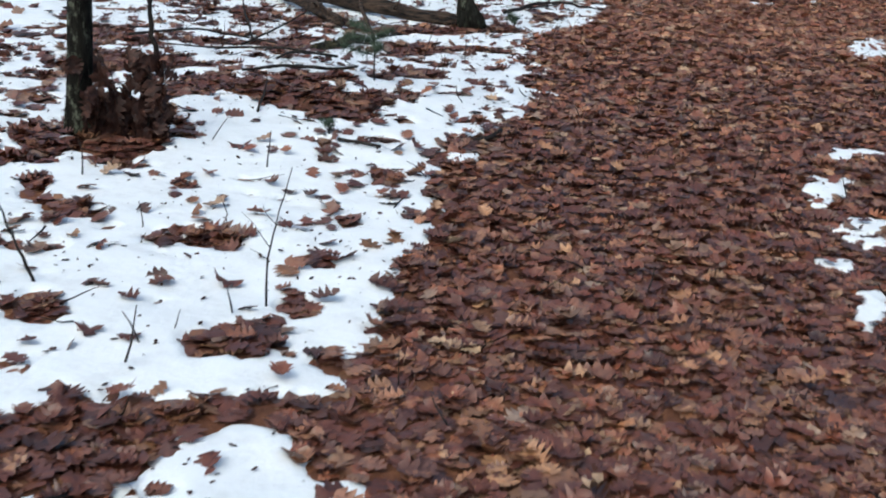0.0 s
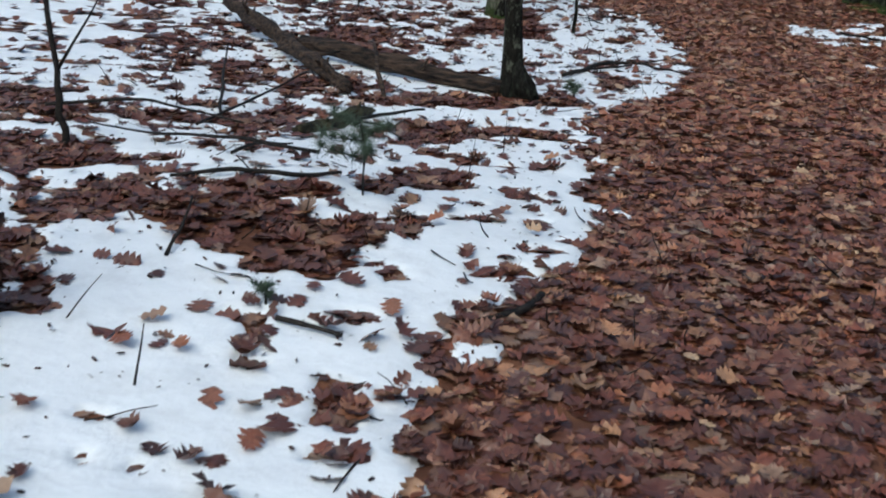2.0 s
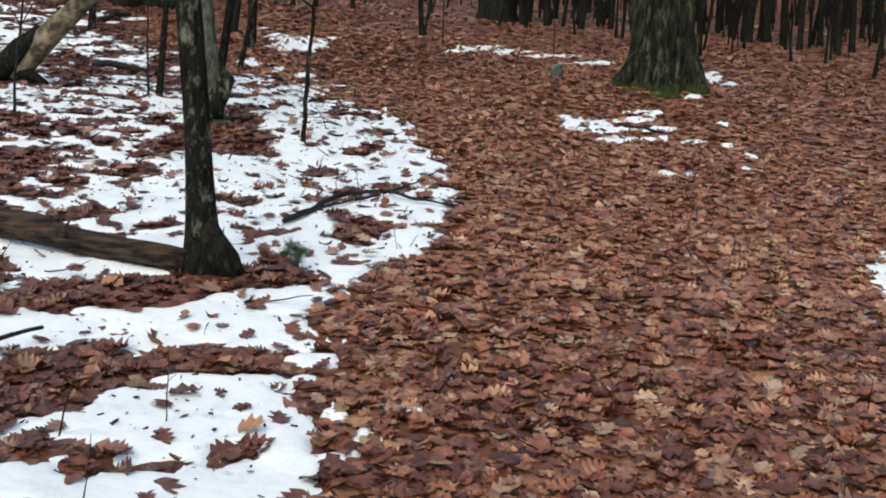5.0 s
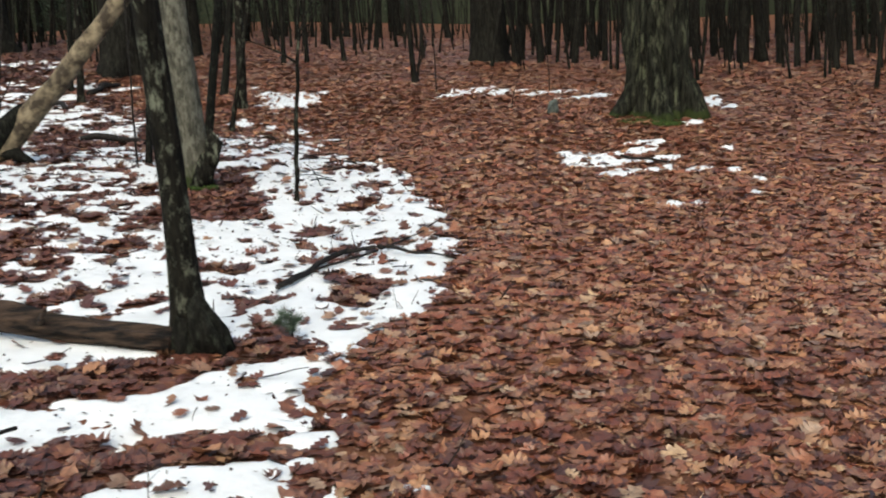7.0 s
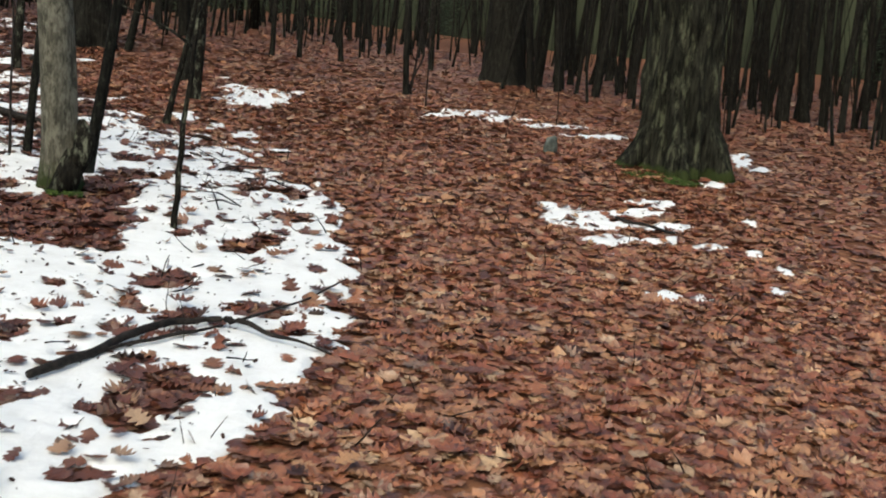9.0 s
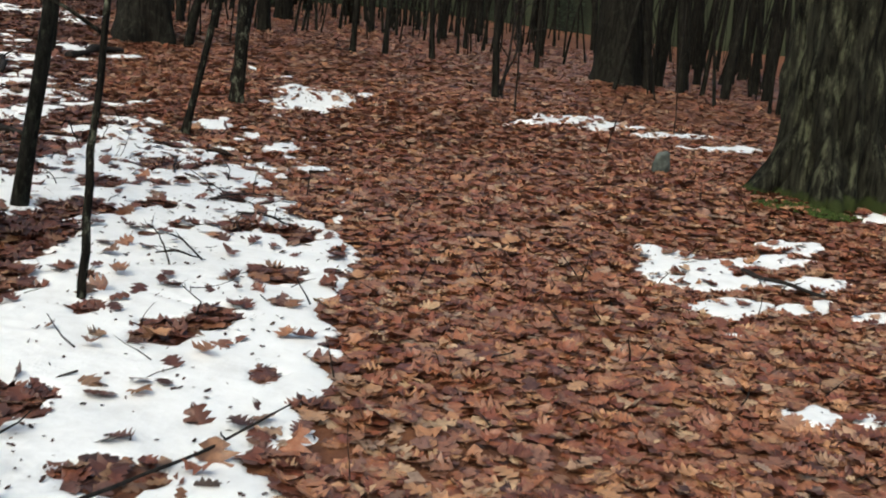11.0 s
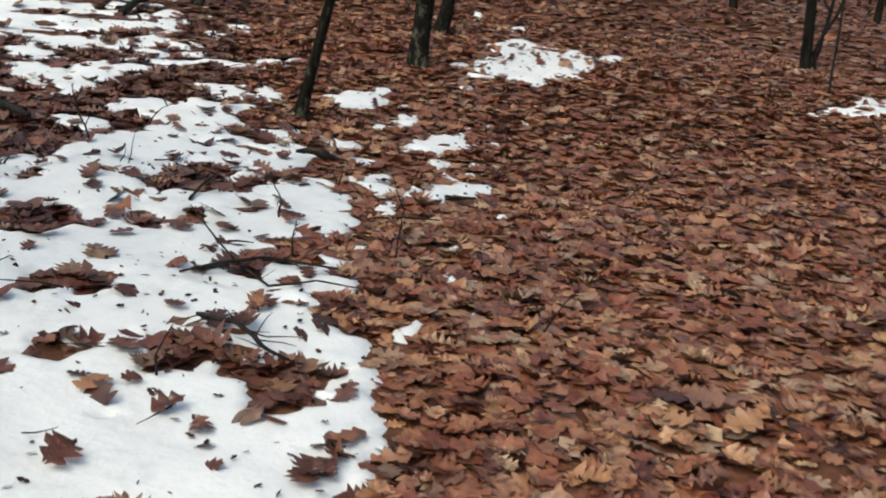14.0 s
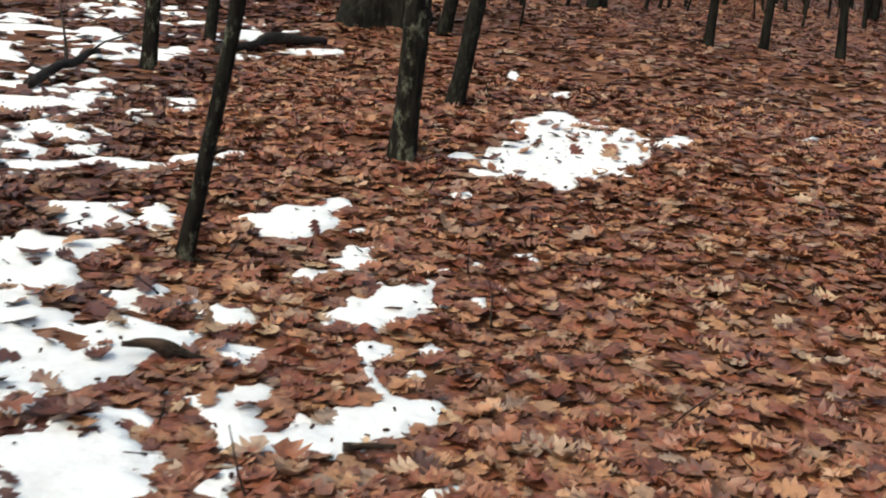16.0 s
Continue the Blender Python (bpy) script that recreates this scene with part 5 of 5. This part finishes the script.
# ---- the woods behind ----
far_rng = np.random.default_rng(77)
models = [tree(-20 - k, 60, r, (0, 0), h, BARK_FAR, "dark bare tree in the distant woods", (0.35, 0.2, 3), 10, 3, 0.15, 90 + k, 0.0, group="woods behind the path", fine=0.3)
          for k, (r, h) in enumerate(((0.04, 8), (0.06, 10), (0.10, 12), (0.17, 14)))]
placed = []
while len(placed) < 270:
    a, d = far_rng.uniform(-0.75, 0.75), far_rng.uniform(26.5, 47)
    x, y = math.sin(a) * d * 1.0, 2 + math.cos(a) * d
    if y < 27 and abs(x) < 9 or (y < 33 and -3.2 < x < 2.0):
        continue
    if any((x - p) ** 2 + (y - q) ** 2 < 0.3 for p, q in placed):
        continue
    placed.append((x, y))
    k = int(far_rng.choice(4, p=(0.42, 0.33, 0.18, 0.07)))
    copy_thing(models[k], pose(x, y, float(land(x, y)), far_rng.normal(0, 3.5), far_rng.normal(0, 4.0), far_rng.uniform(0, 360)))

# the nearest stems, where the woods begin: x, y, model
EDGE_OF_WOODS = [(-1.7, 27.7, 0), (-1.3, 28.4, 0), (-0.6, 28.6, 0), (0.6, 24.3, 0), (1, 30.4, 0), (2.4, 29.1, 1), (2.7, 28.3, 1), (3.4, 29.6, 1), (3.9, 28.6, 1), (4, 32.9, 1), (4.2, 30.8, 0), (4.9, 31.8, 1), (7.5, 29.4, 2), (7.9, 31.8, 1), (8.2, 34, 0), (8.3, 28.5, 1), (8.3, 29.5, 1), (8.3, 30.5, 2), (8.7, 27.5, 1), (8.9, 37.7, 2), (9, 29.7, 0), (9.2, 34.8, 2), (9.2, 36.5, 1), (9.3, 28.3, 1)]
for x, y, k in EDGE_OF_WOODS:
    copy_thing(models[k], pose(x, y, float(land(x, y)), far_rng.normal(0, 3.0), far_rng.normal(3, 3.0), far_rng.uniform(0, 360)))


def thicket():
    """Countless thin stems deep in the woods."""
    rng = np.random.default_rng(33)
    pieces = []
    for _ in range(1350):
        a, d = rng.uniform(-0.85, 0.85), rng.uniform(23, 55)
        x, y = math.sin(a) * d, 2 + math.cos(a) * d
        if y < (27 if x < 3 else 24.5) or (y < 31 and -3 < x < 1.5):
            continue
        r, h = rng.uniform(0.008, 0.04), rng.uniform(2.5, 7)
        pieces.append(tube(wander((x, y, float(land(x, y)) - 0.1), (rng.normal(0, 0.09), rng.normal(0, 0.09), 1), h, 5, rng, 0.05), np.linspace(r, r * 0.4, 6), 6, 0.1, 2, cap=False))
    return tagged(new("thicket", mesh_of("thicket", *joined(pieces), BARK_FAR)), "dense dark thicket of thin bare stems", "woods", kind="stuff")


thicket()


def far_pine(x, y, height, seed):
    rng = np.random.default_rng(seed)
    root = thing("pine_tree", (x, y, float(land(x, y))), "dark green pine deep in the woods", "tree", "pines behind the woods")
    part("trunk", mesh_of("trunk", *tube([(0, 0, -0.2), (0, 0, height * 0.5), (0.1, 0, height)], (0.14, 0.1, 0.02), 9, 0.1, seed), BARK_FAR), root)
    n = 6000
    f = rng.random(n) ** 0.8
    reach = (1 - f) * height * 0.26 + 0.2
    a = rng.integers(0, 40, n) * 0.93 + rng.normal(0, 0.1, n)
    r = reach * np.sqrt(rng.random(n))
    p = np.stack([np.cos(a) * r, np.sin(a) * r, 0.5 + f * (height - 0.5) - r * 0.25 + rng.normal(0, 0.05, n)], 1)
    d = np.stack([np.cos(a), np.sin(a), rng.normal(-0.2, 0.4, n)], 1) * rng.uniform(0.08, 0.2, n)[:, None]
    s = np.cross(d, rng.normal(0, 1, (n, 3)))
    s = s / np.linalg.norm(s, axis=1)[:, None] * 0.018
    v = np.stack([p - s, p + s, p + d], 1).reshape(-1, 3)
    part("crown", fast_mesh("crown", v, np.arange(3 * n).reshape(-1, 3), FAR_NEEDLE), root, "dark green needles")
    return root


pine_a, pine_b = far_pine(-26, 58, 9, 1), far_pine(24, 58, 7, 2)
for k in range(34):
    a, d = far_rng.uniform(-0.8, 0.8), far_rng.uniform(36, 56)
    x, y = math.sin(a) * d, 2 + math.cos(a) * d
    copy_thing(pine_a if k % 2 else pine_b, pose(x, y, float(land(x, y)), 0, 0, far_rng.uniform(0, 360)))


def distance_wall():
    """An added wall all round, coloured dark for the dim end of the woods."""
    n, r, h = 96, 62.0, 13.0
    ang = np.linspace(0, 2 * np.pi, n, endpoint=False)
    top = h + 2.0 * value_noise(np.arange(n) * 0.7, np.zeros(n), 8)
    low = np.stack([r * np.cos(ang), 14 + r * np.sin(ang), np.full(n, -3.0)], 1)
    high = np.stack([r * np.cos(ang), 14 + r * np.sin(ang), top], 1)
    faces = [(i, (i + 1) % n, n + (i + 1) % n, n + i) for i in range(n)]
    return tagged(new("backdrop", mesh_of("backdrop", np.concatenate([low, high]), faces, DISTANCE)), "backdrop wall painted dark green for the dim forest distance", "backdrop", kind="structure")


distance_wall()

# ---- single leaves that lie uppermost ----
leaf_rng = np.random.default_rng(61)
leaf_meshes = [fast_mesh("oak_leaf", v * 1.0, f, LEAF_PART) for v, f in SHAPES]
count = 0
while count < 300:
    x, y = leaf_rng.uniform(-2.2, 2.4), leaf_rng.uniform(3.0, 23.0)
    s = float(snow_depth(np.array([x]), np.array([y]))[0])
    if s > 0.05 and leaf_rng.random() > 0.45:
        continue
    ob = new("oak_leaf", leaf_meshes[count % len(leaf_meshes)])
    ob.parent = near
    size = leaf_rng.uniform(0.09, 0.14)
    ob.matrix_basis = pose(x, y, float(top_of_floor(x, y)) + (0.045 if s <= 0.05 else 0.022), leaf_rng.normal(0, 14), leaf_rng.normal(0, 14), leaf_rng.uniform(0, 360)) @ Matrix.Diagonal((size, size, size * leaf_rng.uniform(0.4, 1.5), 1))
    count += 1
